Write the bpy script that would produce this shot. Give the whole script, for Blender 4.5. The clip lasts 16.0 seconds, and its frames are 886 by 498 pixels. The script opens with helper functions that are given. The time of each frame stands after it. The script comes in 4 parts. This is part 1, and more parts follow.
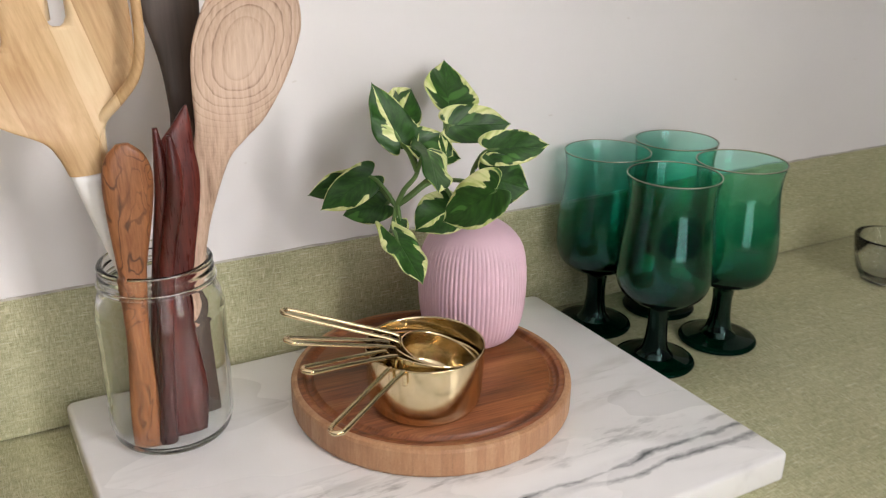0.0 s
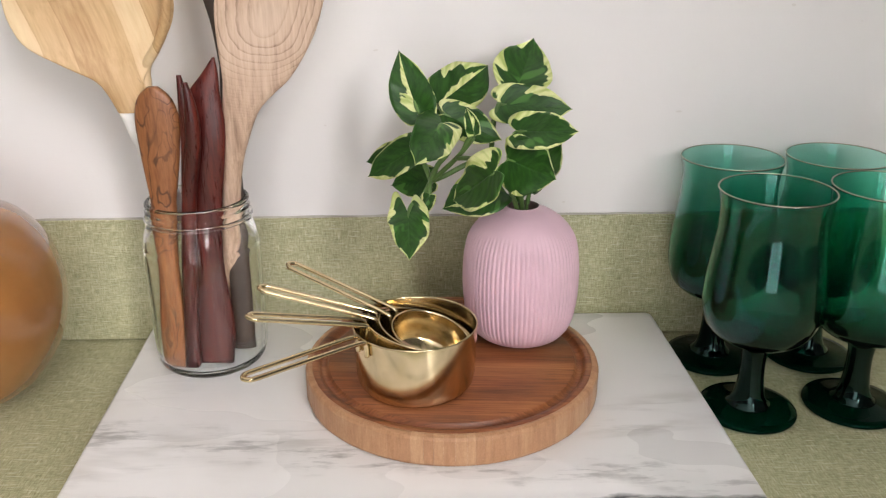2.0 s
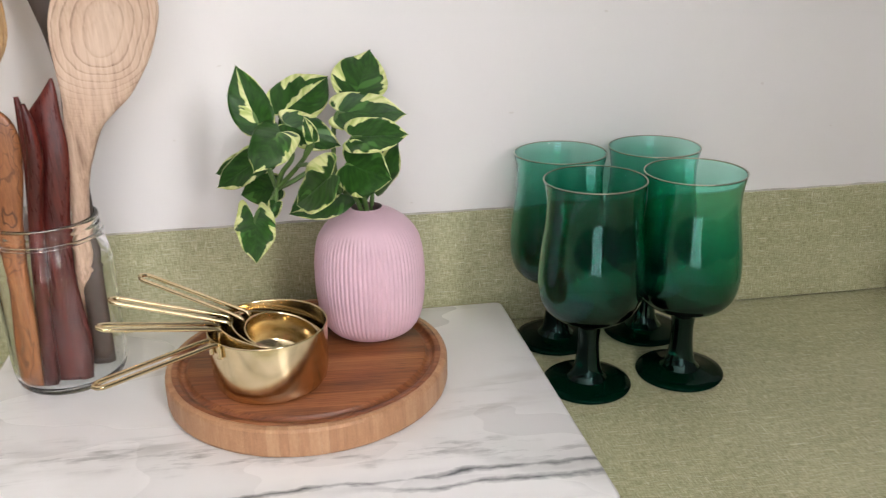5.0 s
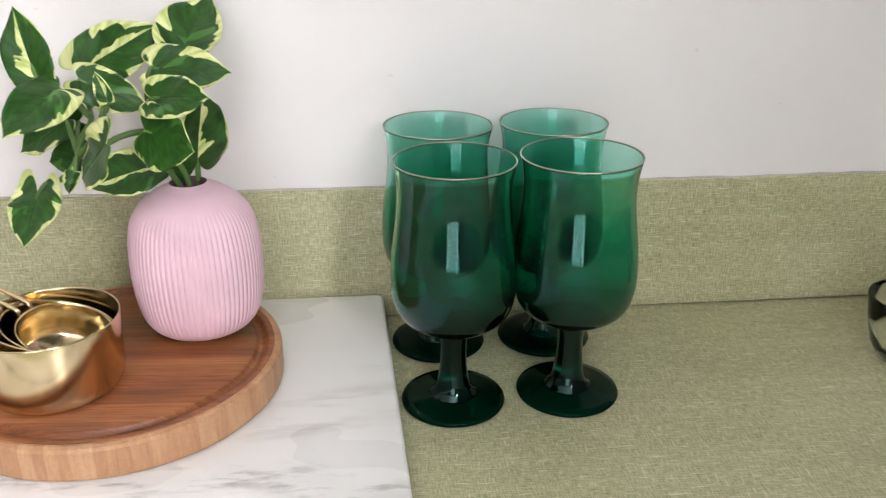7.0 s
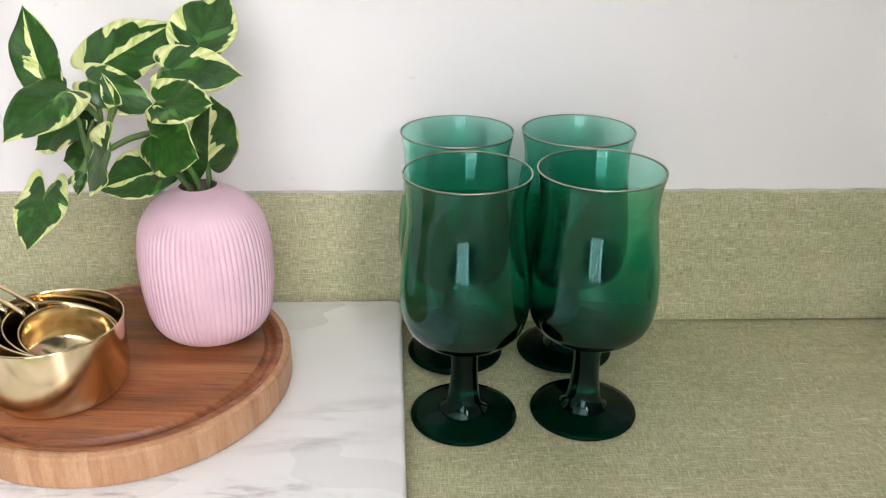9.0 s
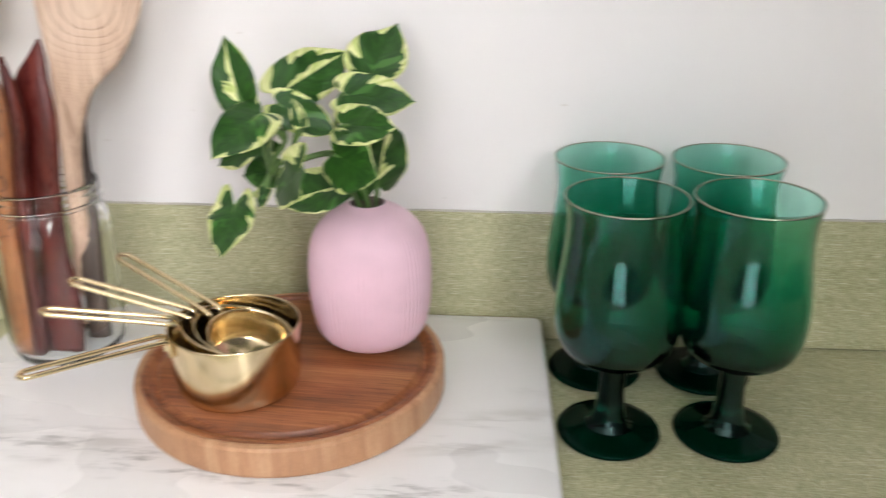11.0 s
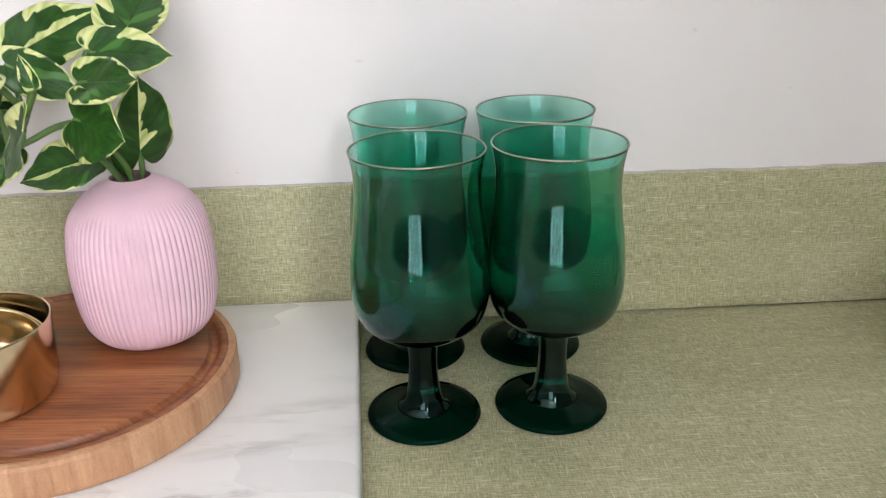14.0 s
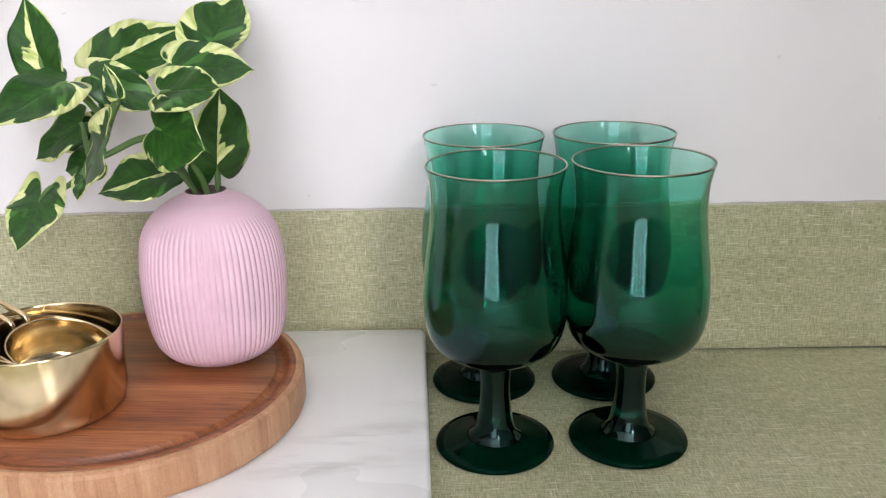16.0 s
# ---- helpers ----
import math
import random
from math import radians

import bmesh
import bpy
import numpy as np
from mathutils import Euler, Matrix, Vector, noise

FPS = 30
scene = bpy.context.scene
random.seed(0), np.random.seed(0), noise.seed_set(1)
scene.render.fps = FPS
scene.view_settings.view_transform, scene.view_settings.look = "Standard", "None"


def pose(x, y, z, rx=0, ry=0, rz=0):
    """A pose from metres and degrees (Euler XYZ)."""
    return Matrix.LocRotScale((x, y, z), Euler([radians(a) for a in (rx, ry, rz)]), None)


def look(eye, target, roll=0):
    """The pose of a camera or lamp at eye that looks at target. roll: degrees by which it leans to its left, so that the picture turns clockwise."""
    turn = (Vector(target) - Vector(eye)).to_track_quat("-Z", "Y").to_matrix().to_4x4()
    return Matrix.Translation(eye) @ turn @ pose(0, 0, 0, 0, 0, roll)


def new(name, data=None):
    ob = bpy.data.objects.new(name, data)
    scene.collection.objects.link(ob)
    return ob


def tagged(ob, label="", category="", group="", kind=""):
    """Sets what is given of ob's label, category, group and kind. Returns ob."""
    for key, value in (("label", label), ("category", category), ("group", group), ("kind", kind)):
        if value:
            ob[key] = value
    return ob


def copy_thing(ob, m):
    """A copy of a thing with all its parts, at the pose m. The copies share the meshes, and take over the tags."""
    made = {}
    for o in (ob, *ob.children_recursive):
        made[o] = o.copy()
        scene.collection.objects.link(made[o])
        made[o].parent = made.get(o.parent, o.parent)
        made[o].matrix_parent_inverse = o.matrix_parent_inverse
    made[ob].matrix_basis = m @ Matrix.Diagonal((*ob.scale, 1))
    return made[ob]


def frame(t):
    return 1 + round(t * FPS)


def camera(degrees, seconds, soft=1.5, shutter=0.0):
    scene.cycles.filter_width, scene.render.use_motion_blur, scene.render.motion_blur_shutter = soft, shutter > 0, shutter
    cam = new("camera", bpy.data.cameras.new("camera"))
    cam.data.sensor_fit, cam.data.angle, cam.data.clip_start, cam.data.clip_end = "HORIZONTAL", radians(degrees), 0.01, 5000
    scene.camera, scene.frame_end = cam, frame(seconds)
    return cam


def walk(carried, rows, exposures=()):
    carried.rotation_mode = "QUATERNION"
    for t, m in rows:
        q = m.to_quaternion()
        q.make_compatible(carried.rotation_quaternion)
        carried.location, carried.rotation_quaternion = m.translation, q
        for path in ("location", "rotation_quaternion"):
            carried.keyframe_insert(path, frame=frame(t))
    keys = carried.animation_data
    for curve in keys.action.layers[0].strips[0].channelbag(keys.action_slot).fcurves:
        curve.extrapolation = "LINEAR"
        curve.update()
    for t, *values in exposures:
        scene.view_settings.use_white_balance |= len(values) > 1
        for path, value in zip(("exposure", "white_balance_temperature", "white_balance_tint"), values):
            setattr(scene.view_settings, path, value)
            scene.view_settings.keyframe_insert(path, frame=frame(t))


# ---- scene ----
cam = camera(54.1, 16.0, soft=1.2, shutter=0.5)
PATH = [
    (0, (0.645, -0.576, 1.244), (1.545, 1.049, 0.5), 0.8),
    (0.5, (0.733, -0.603, 1.244), (1.359, 1.135, 0.478), 1.3),
    (1, (0.828, -0.634, 1.236), (1.14, 1.186, 0.467), 1.3),
    (1.5, (0.872, -0.633, 1.226), (0.986, 1.218, 0.478), 0.4),
    (2, (0.881, -0.622, 1.22), (0.916, 1.239, 0.488), -0.3),
    (2.5, (0.887, -0.627, 1.222), (0.874, 1.231, 0.483), -0.8),
    (3, (0.882, -0.636, 1.219), (0.873, 1.227, 0.491), -0.4),
    (3.5, (0.883, -0.642, 1.225), (0.885, 1.219, 0.491), -0.2),
    (4, (0.883, -0.647, 1.224), (0.92, 1.219, 0.506), -0.5),
    (4.5, (0.894, -0.652, 1.227), (1.038, 1.209, 0.51), -0.7),
    (5, (0.911, -0.659, 1.223), (1.186, 1.191, 0.515), -1.2),
    (7.5, (1.069, -0.559, 1.201), (1.181, 1.259, 0.375), -0.0),
    (8, (1.075, -0.554, 1.204), (1.131, 1.254, 0.352), -0.2),
    (10.5, (1.056, -0.57, 1.22), (1.087, 1.273, 0.443), 0.7),
    (11, (1.031, -0.581, 1.222), (0.882, 1.252, 0.436), -0.2),
    (11.5, (1.047, -0.58, 1.219), (0.614, 1.208, 0.433), -1.8),
    (12, (1.049, -0.579, 1.224), (0.604, 1.199, 0.425), -1.8),
    (12.5, (1.047, -0.579, 1.221), (0.719, 1.227, 0.427), -1.7),
    (13, (1.05, -0.571, 1.218), (0.954, 1.255, 0.407), -1.3),
    (13.5, (1.068, -0.561, 1.215), (1.119, 1.262, 0.393), -1.3),
    (14, (1.086, -0.537, 1.178), (1.189, 1.306, 0.409), -1.1),
    (14.5, (1.085, -0.531, 1.15), (1.179, 1.358, 0.5), -1.0),
    (15, (1.078, -0.529, 1.148), (1.13, 1.37, 0.524), -0.9),
    (15.5, (1.074, -0.532, 1.151), (1.093, 1.366, 0.521), -1.0),
    (16, (1.073, -0.533, 1.153), (1.062, 1.364, 0.52), -1.0),
]
walk(cam, [(t, look(eye, target, roll)) for t, eye, target, roll in PATH],
     [(0.0, -0.22, 6380, 11), (2.0, -0.20, 6360, 11), (3.5, -0.21, 6350, 11), (5.0, -0.13, 6280, 11), (8.0, 0.22, 6150, 10), (10.5, 0.14, 6180, 10), (12.5, -0.11, 6230, 11), (13.5, 0.13, 6150, 11), (16.0, 0.17, 5980, 13)])

# ---- world, sun, lights ----
world = bpy.data.worlds.new("sky")
scene.world = world
world.use_nodes = True
_wn = world.node_tree.nodes
_sky = _wn.new("ShaderNodeTexSky")
_sky.sky_type = 'NISHITA'
_sky.sun_disc = False
_sky.sun_elevation = radians(40)
_sky.sun_rotation = radians(20)
world.node_tree.links.new(_sky.outputs[0], _wn["Background"].inputs[0])
_wn["Background"].inputs[1].default_value = 0.10

# the bright window in the side wall, and a glazed door behind the camera
# the east wall is unseen; set close so its light falls off rightwards
EAST = 1.60
WY0, WY1, WZ0, WZ1 = -2.35, -1.45, 1.42, 2.40
ROOM_Y = -2.90
SX0, SX1, SZ0, SZ1 = 0.10, 1.20, 0.08, 2.30


def area_lamp(name, m, w, h, watts, colour):
    d = bpy.data.lights.new(name, 'AREA')
    d.shape = 'RECTANGLE'
    d.size, d.size_y, d.energy, d.color = w, h, watts, colour
    ob = new(name, d)
    ob.matrix_world = m
    return ob


ym, zm = (WY0 + WY1) / 2, (WZ0 + WZ1) / 2
area_lamp("window_daylight", look((EAST + 0.06, ym, zm), (0, ym, zm - 0.05)), WY1 - WY0 - 0.02, WZ1 - WZ0 - 0.02, 122, (1.0, 0.975, 0.96))
xm, zs = (SX0 + SX1) / 2, (SZ0 + SZ1) / 2
area_lamp("window_daylight", look((xm, ROOM_Y - 0.06, zs), (xm, 0, zs - 0.05)), SX1 - SX0 - 0.02, SZ1 - SZ0 - 0.02, 34, (1.0, 0.975, 0.97))


# ---- materials ----
class Mat:
    """A node material with short helpers."""

    def __init__(self, name, rough=0.5, metal=0.0):
        self.m = bpy.data.materials.new(name)
        self.m.use_nodes = True
        self.n, self.l = self.m.node_tree.nodes, self.m.node_tree.links
        self.p = self.n["Principled BSDF"]
        self.p.inputs["Roughness"].default_value = rough
        self.p.inputs["Metallic"].default_value = metal

    def put(self, value, socket):
        if hasattr(value, "is_linked"):
            self.l.new(value, socket)
        else:
            socket.default_value = value

    def coord(self, kind="Object", scale=(1, 1, 1), rot=(0, 0, 0), loc=(0, 0, 0), src=None):
        if src is None:
            src = self.n.new("ShaderNodeTexCoord").outputs[kind]
        mp = self.n.new("ShaderNodeMapping")
        self.l.new(src, mp.inputs[0])
        mp.inputs["Location"].default_value, mp.inputs["Rotation"].default_value, mp.inputs["Scale"].default_value = loc, rot, scale
        return mp.outputs[0]

    def noise(self, vec, scale=5, detail=4, rough=0.5, distort=0.0):
        t = self.n.new("ShaderNodeTexNoise")
        self.l.new(vec, t.inputs["Vector"])
        t.inputs["Scale"].default_value, t.inputs["Detail"].default_value = scale, detail
        t.inputs["Roughness"].default_value, t.inputs["Distortion"].default_value = rough, distort
        return t.outputs["Fac"]

    def math(self, op, a, b=0.0, c=None):
        t = self.n.new("ShaderNodeMath")
        t.operation = op
        self.put(a, t.inputs[0]), self.put(b, t.inputs[1])
        if c is not None:
            self.put(c, t.inputs[2])
        return t.outputs[0]

    def ramp(self, fac, *stops, smooth=False):
        t = self.n.new("ShaderNodeValToRGB")
        if smooth:
            t.color_ramp.interpolation = 'EASE'
        e = t.color_ramp.elements
        while len(e) < len(stops):
            e.new(0.5)
        for k, (pos, col) in enumerate(stops):
            e[k].position = pos
            e[k].color = (*col, 1) if len(col) == 3 else col
        self.put(fac, t.inputs[0])
        return t.outputs[0]

    def mix(self, fac, a, b, mode='MIX'):
        t = self.n.new("ShaderNodeMix")
        t.data_type, t.blend_type = 'RGBA', mode
        self.put(fac, t.inputs["Factor"])
        for v, s in ((a, t.inputs[6]), (b, t.inputs[7])):
            self.put((*v, 1) if isinstance(v, tuple) and len(v) == 3 else v, s)
        return t.outputs[2]

    def split(self, vec):
        t = self.n.new("ShaderNodeSeparateXYZ")
        self.l.new(vec, t.inputs[0])
        return t.outputs

    def colour(self, v):
        self.put((*v, 1) if isinstance(v, tuple) else v, self.p.inputs["Base Color"])
        return self

    def rough(self, v):
        self.put(v, self.p.inputs["Roughness"])
        return self

    def bump(self, height, strength=0.2, dist=0.001):
        t = self.n.new("ShaderNodeBump")
        t.inputs["Strength"].default_value, t.inputs["Distance"].default_value = strength, dist
        self.l.new(height, t.inputs["Height"])
        self.l.new(t.outputs[0], self.p.inputs["Normal"])
        return self


def grey(v):
    return (v, v, v)


def wall_paint():
    k = Mat("wall_paint", 0.42)
    c = k.coord()
    big, fine = k.noise(c, 3, 3), k.noise(c, 130, 3, 0.6)
    wide = k.noise(c, 38, 2)
    speck = k.ramp(k.noise(k.coord(scale=(60, 60, 130), src=c), 1, 1, 0.4), (0.785, grey(0)), (0.80, grey(1)))
    col = k.ramp(big, (0.3, (0.85, 0.818, 0.80)), (0.7, (0.885, 0.858, 0.84)))
    k.colour(k.mix(k.math('MULTIPLY', speck, 0.25), col, (0.55, 0.48, 0.40)))
    k.bump(k.math('ADD', k.math('MULTIPLY', fine, 0.35), wide), 0.35, 0.0012)
    return k.m


def linen(name, axes):
    """Green laminate printed as slubby linen; axes: scale of the weave in x, y, z."""
    k = Mat(name, 0.5)
    c = k.coord()
    x, y, z = axes
    warp = k.noise(k.coord(scale=(150 * x, 1250 * y, 1250 * z), src=c), 1, 3, 0.65)
    weft = k.noise(k.coord(scale=(1250 * x, 150 * y, 150 * z), src=c), 1, 3, 0.65)
    slub = k.noise(k.coord(scale=(60 * x, 640 * y, 760 * z), src=c), 1, 2, 0.5)
    slub2 = k.noise(k.coord(scale=(640 * x, 85 * y, 120 * z), src=c), 1, 2, 0.5)
    bands = k.noise(k.coord(scale=(7 * x, 120 * y, 120 * z), src=c), 1, 2, 0.5)
    cloud = k.noise(c, 9, 4, 0.6)
    t = k.math('ADD', k.math('MULTIPLY', k.math('ADD', warp, weft), 0.5), k.math('MULTIPLY', k.math('SUBTRACT', cloud, 0.5), 0.20))
    t = k.math('ADD', t, k.math('MULTIPLY', k.math('SUBTRACT', bands, 0.5), 0.10))
    base = k.ramp(t, (0.36, (0.255, 0.25, 0.13)), (0.5, (0.44, 0.428, 0.252)), (0.64, (0.62, 0.605, 0.405)))
    bright = k.math('MAXIMUM', k.ramp(slub, (0.60, grey(0)), (0.72, grey(1))), k.ramp(slub2, (0.62, grey(0)), (0.74, grey(1))))
    fleck = k.ramp(k.noise(k.coord(scale=(260, 260, 260), src=c), 1, 2, 0.5), (0.70, grey(0)), (0.74, grey(1)))
    col = k.mix(k.math('MULTIPLY', bright, 0.58), base, (0.80, 0.79, 0.62))
    k.colour(k.mix(k.math('MULTIPLY', fleck, 0.55), col, (0.20, 0.16, 0.075)))
    k.rough(k.ramp(cloud, (0.3, grey(0.42)), (0.7, grey(0.55))))
    k.bump(k.math('ADD', t, k.math('MULTIPLY', bright, 0.3)), 0.18, 0.0004)
    return k.m


def marble():
    k = Mat("white_marble", 0.28)
    c = k.coord()
    x, y, z = k.split(c)
    wob = k.noise(k.coord(scale=(9, 2, 9), src=c), 1, 5, 0.62)
    wob2 = k.noise(k.coord(scale=(26, 26, 26), src=c), 1, 4, 0.6)
    # the dark vein that runs along the front
    d = k.math('ADD', k.math('ADD', y, 0.2355), k.math('MULTIPLY', k.math('SUBTRACT', wob, 0.5), 0.022))
    d = k.math('ADD', d, k.math('MULTIPLY', k.math('SUBTRACT', wob2, 0.5), 0.010))
    band = k.math('ABSOLUTE', d)
    patch = k.noise(k.coord(scale=(22, 60, 22), src=c), 1, 4, 0.65)
    line = k.ramp(k.math('ADD', band, k.math('MULTIPLY', k.math('SUBTRACT', 0.56, patch), 0.012)), (0.0, grey(1)), (0.0013, grey(0.85)), (0.0027, grey(0)))
    # its second strand, which leaves it past the middle
    off = k.ramp(k.math('MULTIPLY', k.math('SUBTRACT', x, 0.90), 14), (0.0, grey(0)), (1.0, grey(1)), smooth=True)
    e2 = k.math('ADD', k.math('ADD', y, 0.2385), k.math('MULTIPLY', off, 0.0085))
    e2 = k.math('ADD', k.math('ADD', e2, k.math('MULTIPLY', k.math('SUBTRACT', wob, 0.5), 0.018)), k.math('MULTIPLY', k.math('SUBTRACT', wob2, 0.5), 0.012))
    strand = k.ramp(k.math('ADD', k.math('ABSOLUTE', e2), k.math('MULTIPLY', k.math('SUBTRACT', 0.52, patch), 0.012)), (0.0, grey(1)), (0.0010, grey(0.85)), (0.0022, grey(0)))
    line = k.math('MAXIMUM', line, k.math('MULTIPLY', strand, k.math('MULTIPLY', off, 0.85)))
    halo = k.ramp(k.math('ADD', band, k.math('MULTIPLY', k.math('SUBTRACT', 0.6, wob2), 0.03)), (0.0, grey(1)), (0.016, grey(0)), smooth=True)
    # faint veins, drawn out along the slab
    v1 = k.noise(k.coord(scale=(4, 15, 4), rot=(0, 0, radians(-8)), src=c), 1, 4, 0.55, 0.5)
    v2 = k.noise(k.coord(scale=(7, 34, 7), rot=(0, 0, radians(6)), loc=(3, 1, 0), src=c), 1, 4, 0.6, 0.4)
    r1 = k.ramp(k.math('ABSOLUTE', k.math('SUBTRACT', v1, 0.5)), (0.0, grey(1)), (0.09, grey(0)), smooth=True)
    r2 = k.ramp(k.math('ABSOLUTE', k.math('SUBTRACT', v2, 0.52)), (0.0, grey(1)), (0.06, grey(0)), smooth=True)
    gate = k.ramp(k.noise(k.coord(scale=(6, 16, 6), loc=(5, 2, 1), src=c), 1, 3), (0.50, grey(0)), (0.68, grey(1)), smooth=True)
    streak = k.ramp(k.noise(k.coord(scale=(16, 110, 16), rot=(0, 0, radians(-5)), src=c), 1, 4, 0.65), (0.58, grey(0)), (0.72, grey(1)))
    cloud = k.noise(k.coord(scale=(7, 16, 7), src=c), 1, 2, 0.4)
    col = k.ramp(cloud, (0.2, (0.84, 0.825, 0.81)), (0.75, (0.93, 0.915, 0.90)))
    col = k.mix(k.math('MULTIPLY', k.math('MULTIPLY', r1, gate), 0.48), col, (0.46, 0.435, 0.38))
    col = k.mix(k.math('MULTIPLY', k.math('MULTIPLY', r2, gate), 0.36), col, (0.45, 0.43, 0.41))
    col = k.mix(k.math('MULTIPLY', k.math('MULTIPLY', streak, gate), 0.7), col, (0.33, 0.31, 0.28))
    # a broken second vein across the middle
    d2 = k.math('ADD', k.math('SUBTRACT', k.math('ADD', y, 0.170), k.math('MULTIPLY', k.math('SUBTRACT', x, 0.75), -0.18)), k.math('MULTIPLY', k.math('SUBTRACT', wob, 0.5), 0.075))
    d2 = k.math('ADD', d2, k.math('MULTIPLY', k.math('SUBTRACT', wob2, 0.5), 0.03))
    soft = k.ramp(k.math('ABSOLUTE', d2), (0.0, grey(1)), (0.020, grey(0)), smooth=True)
    dark = k.ramp(k.noise(k.coord(scale=(26, 120, 26), rot=(0, 0, radians(-9)), loc=(1, 4, 0), src=c), 1, 4, 0.65), (0.50, grey(0)), (0.64, grey(1)))
    col = k.mix(k.math('MULTIPLY', soft, 0.13), col, (0.46, 0.45, 0.42))
    col = k.mix(k.math('MULTIPLY', k.math('MULTIPLY', soft, dark), 0.58), col, (0.20, 0.19, 0.175))
    col = k.mix(k.math('MULTIPLY', halo, 0.20), col, (0.42, 0.42, 0.43))
    col = k.mix(k.math('MULTIPLY', line, 0.95), col, (0.045, 0.05, 0.055))
    k.colour(col)
    k.rough(k.ramp(cloud, (0.3, grey(0.22)), (0.7, grey(0.34))))
    return k.m


def plank_wood(name, dark, mid, light, along=(4, 60, 60), rough=0.42, grain=0.5):
    """Straight-grained wood; along: noise scale, small along the grain."""
    k = Mat(name, rough)
    c = k.coord()
    a = k.noise(k.coord(scale=along, src=c), 1, 5, 0.6, 0.3)
    b = k.noise(k.coord(scale=tuple(6 * s for s in along), src=c), 1, 3, 0.7)
    t = k.math('ADD', k.math('MULTIPLY', a, 1 - grain * 0.5), k.math('MULTIPLY', b, grain * 0.5))
    k.colour(k.ramp(t, (0.3, dark), (0.5, mid), (0.7, light)))
    k.rough(k.ramp(b, (0.3, grey(rough - 0.06)), (0.7, grey(rough + 0.08))))
    k.bump(b, 0.15, 0.0004)
    return k.m


def bamboo_face():
    """Strips laid side by side, each with its own tone, fine dark fibres and a few scratches."""
    k = Mat("bamboo_face", 0.40)
    c = k.coord(rot=(0, 0, radians(4)))
    x, y, z = k.split(c)
    s = k.n.new("ShaderNodeTexWhiteNoise")
    s.noise_dimensions = '1D'
    k.l.new(k.math('FLOOR', k.math('DIVIDE', y, 0.0085)), s.inputs["W"])
    a = k.noise(k.coord(scale=(5, 120, 60), src=c), 1, 5, 0.6, 0.3)
    b = k.noise(k.coord(scale=(22, 900, 300), src=c), 1, 3, 0.7)
    blotch = k.noise(k.coord(scale=(14, 26, 20), src=c), 1, 4, 0.6)
    t = k.math('ADD', k.math('MULTIPLY', a, 0.45), k.math('MULTIPLY', b, 0.38))
    t = k.math('ADD', t, k.math('ADD', k.math('MULTIPLY', s.outputs[0], 0.10), k.math('MULTIPLY', k.math('SUBTRACT', blotch, 0.40), 0.34)))
    col = k.ramp(t, (0.34, (0.100, 0.030, 0.011)), (0.50, (0.262, 0.085, 0.028)), (0.68, (0.43, 0.178, 0.066)))
    fibre = k.ramp(k.noise(k.coord(scale=(34, 1100, 300), loc=(2, 1, 0), src=c), 1, 2, 0.6), (0.63, grey(0)), (0.72, grey(0.75)))
    k.colour(k.mix(fibre, col, (0.045, 0.014, 0.006)))
    k.rough(k.ramp(blotch, (0.3, grey(0.32)), (0.7, grey(0.48))))
    k.bump(b, 0.2, 0.0004)
    return k.m


def bamboo_edge():
    k = Mat("bamboo_edge", 0.46)
    c = k.coord()
    fib = k.noise(k.coord(scale=(420, 420, 60), src=c), 1, 4, 0.7)
    dots = k.noise(c, 900, 2, 0.6)
    rnd = k.n.new("ShaderNodeObjectInfo").outputs["Random"]
    t = k.math('ADD', k.math('MULTIPLY', fib, 0.45), k.math('ADD', k.math('MULTIPLY', dots, 0.2), k.math('ADD', 0.13, k.math('MULTIPLY', rnd, 0.16))))
    k.colour(k.ramp(t, (0.28, (0.29, 0.130, 0.060)), (0.52, (0.46, 0.245, 0.125)), (0.80, (0.64, 0.41, 0.24))))
    k.bump(fib, 0.2, 0.0004)
    return k.m


def striped_wood():
    """Pale wood glued from strips that lean towards the neck, with a few dark flecks."""
    k = Mat("pale_striped_wood", 0.5)
    c = k.coord(rot=(0, radians(16), 0))
    x, y, z = k.split(c)
    wob = k.noise(k.coord(scale=(12, 12, 3), src=c), 1, 3)
    q = k.math('DIVIDE', k.math('ADD', x, k.math('MULTIPLY', wob, 0.012)), 0.0160)
    s = k.n.new("ShaderNodeTexWhiteNoise")
    s.noise_dimensions = '1D'
    k.l.new(k.math('FLOOR', q), s.inputs["W"])
    grain = k.noise(k.coord(scale=(380, 380, 22), src=c), 1, 4, 0.65)
    fleck = k.ramp(k.noise(k.coord(scale=(230, 230, 75), src=c), 1, 3, 0.6), (0.69, grey(0)), (0.75, grey(1)))
    gate = k.ramp(k.noise(k.coord(loc=(2.3, 0, 1.1), src=c), 26, 2), (0.55, grey(0)), (0.66, grey(1)))
    t = k.math('ADD', k.math('MULTIPLY', grain, 0.5), k.math('MULTIPLY', s.outputs[0], 0.4))
    edge = k.ramp(k.math('FRACT', q), (0.0, grey(0.09)), (0.07, grey(0)))
    t = k.math('SUBTRACT', t, edge)
    col = k.ramp(t, (0.15, (0.44, 0.25, 0.105)), (0.42, (0.66, 0.45, 0.235)), (0.72, (0.80, 0.615, 0.375)))
    k.colour(k.mix(k.math('MULTIPLY', k.math('MULTIPLY', fleck, gate), 0.8), col, (0.16, 0.085, 0.04)))
    k.bump(grain, 0.2, 0.0004)
    return k.m


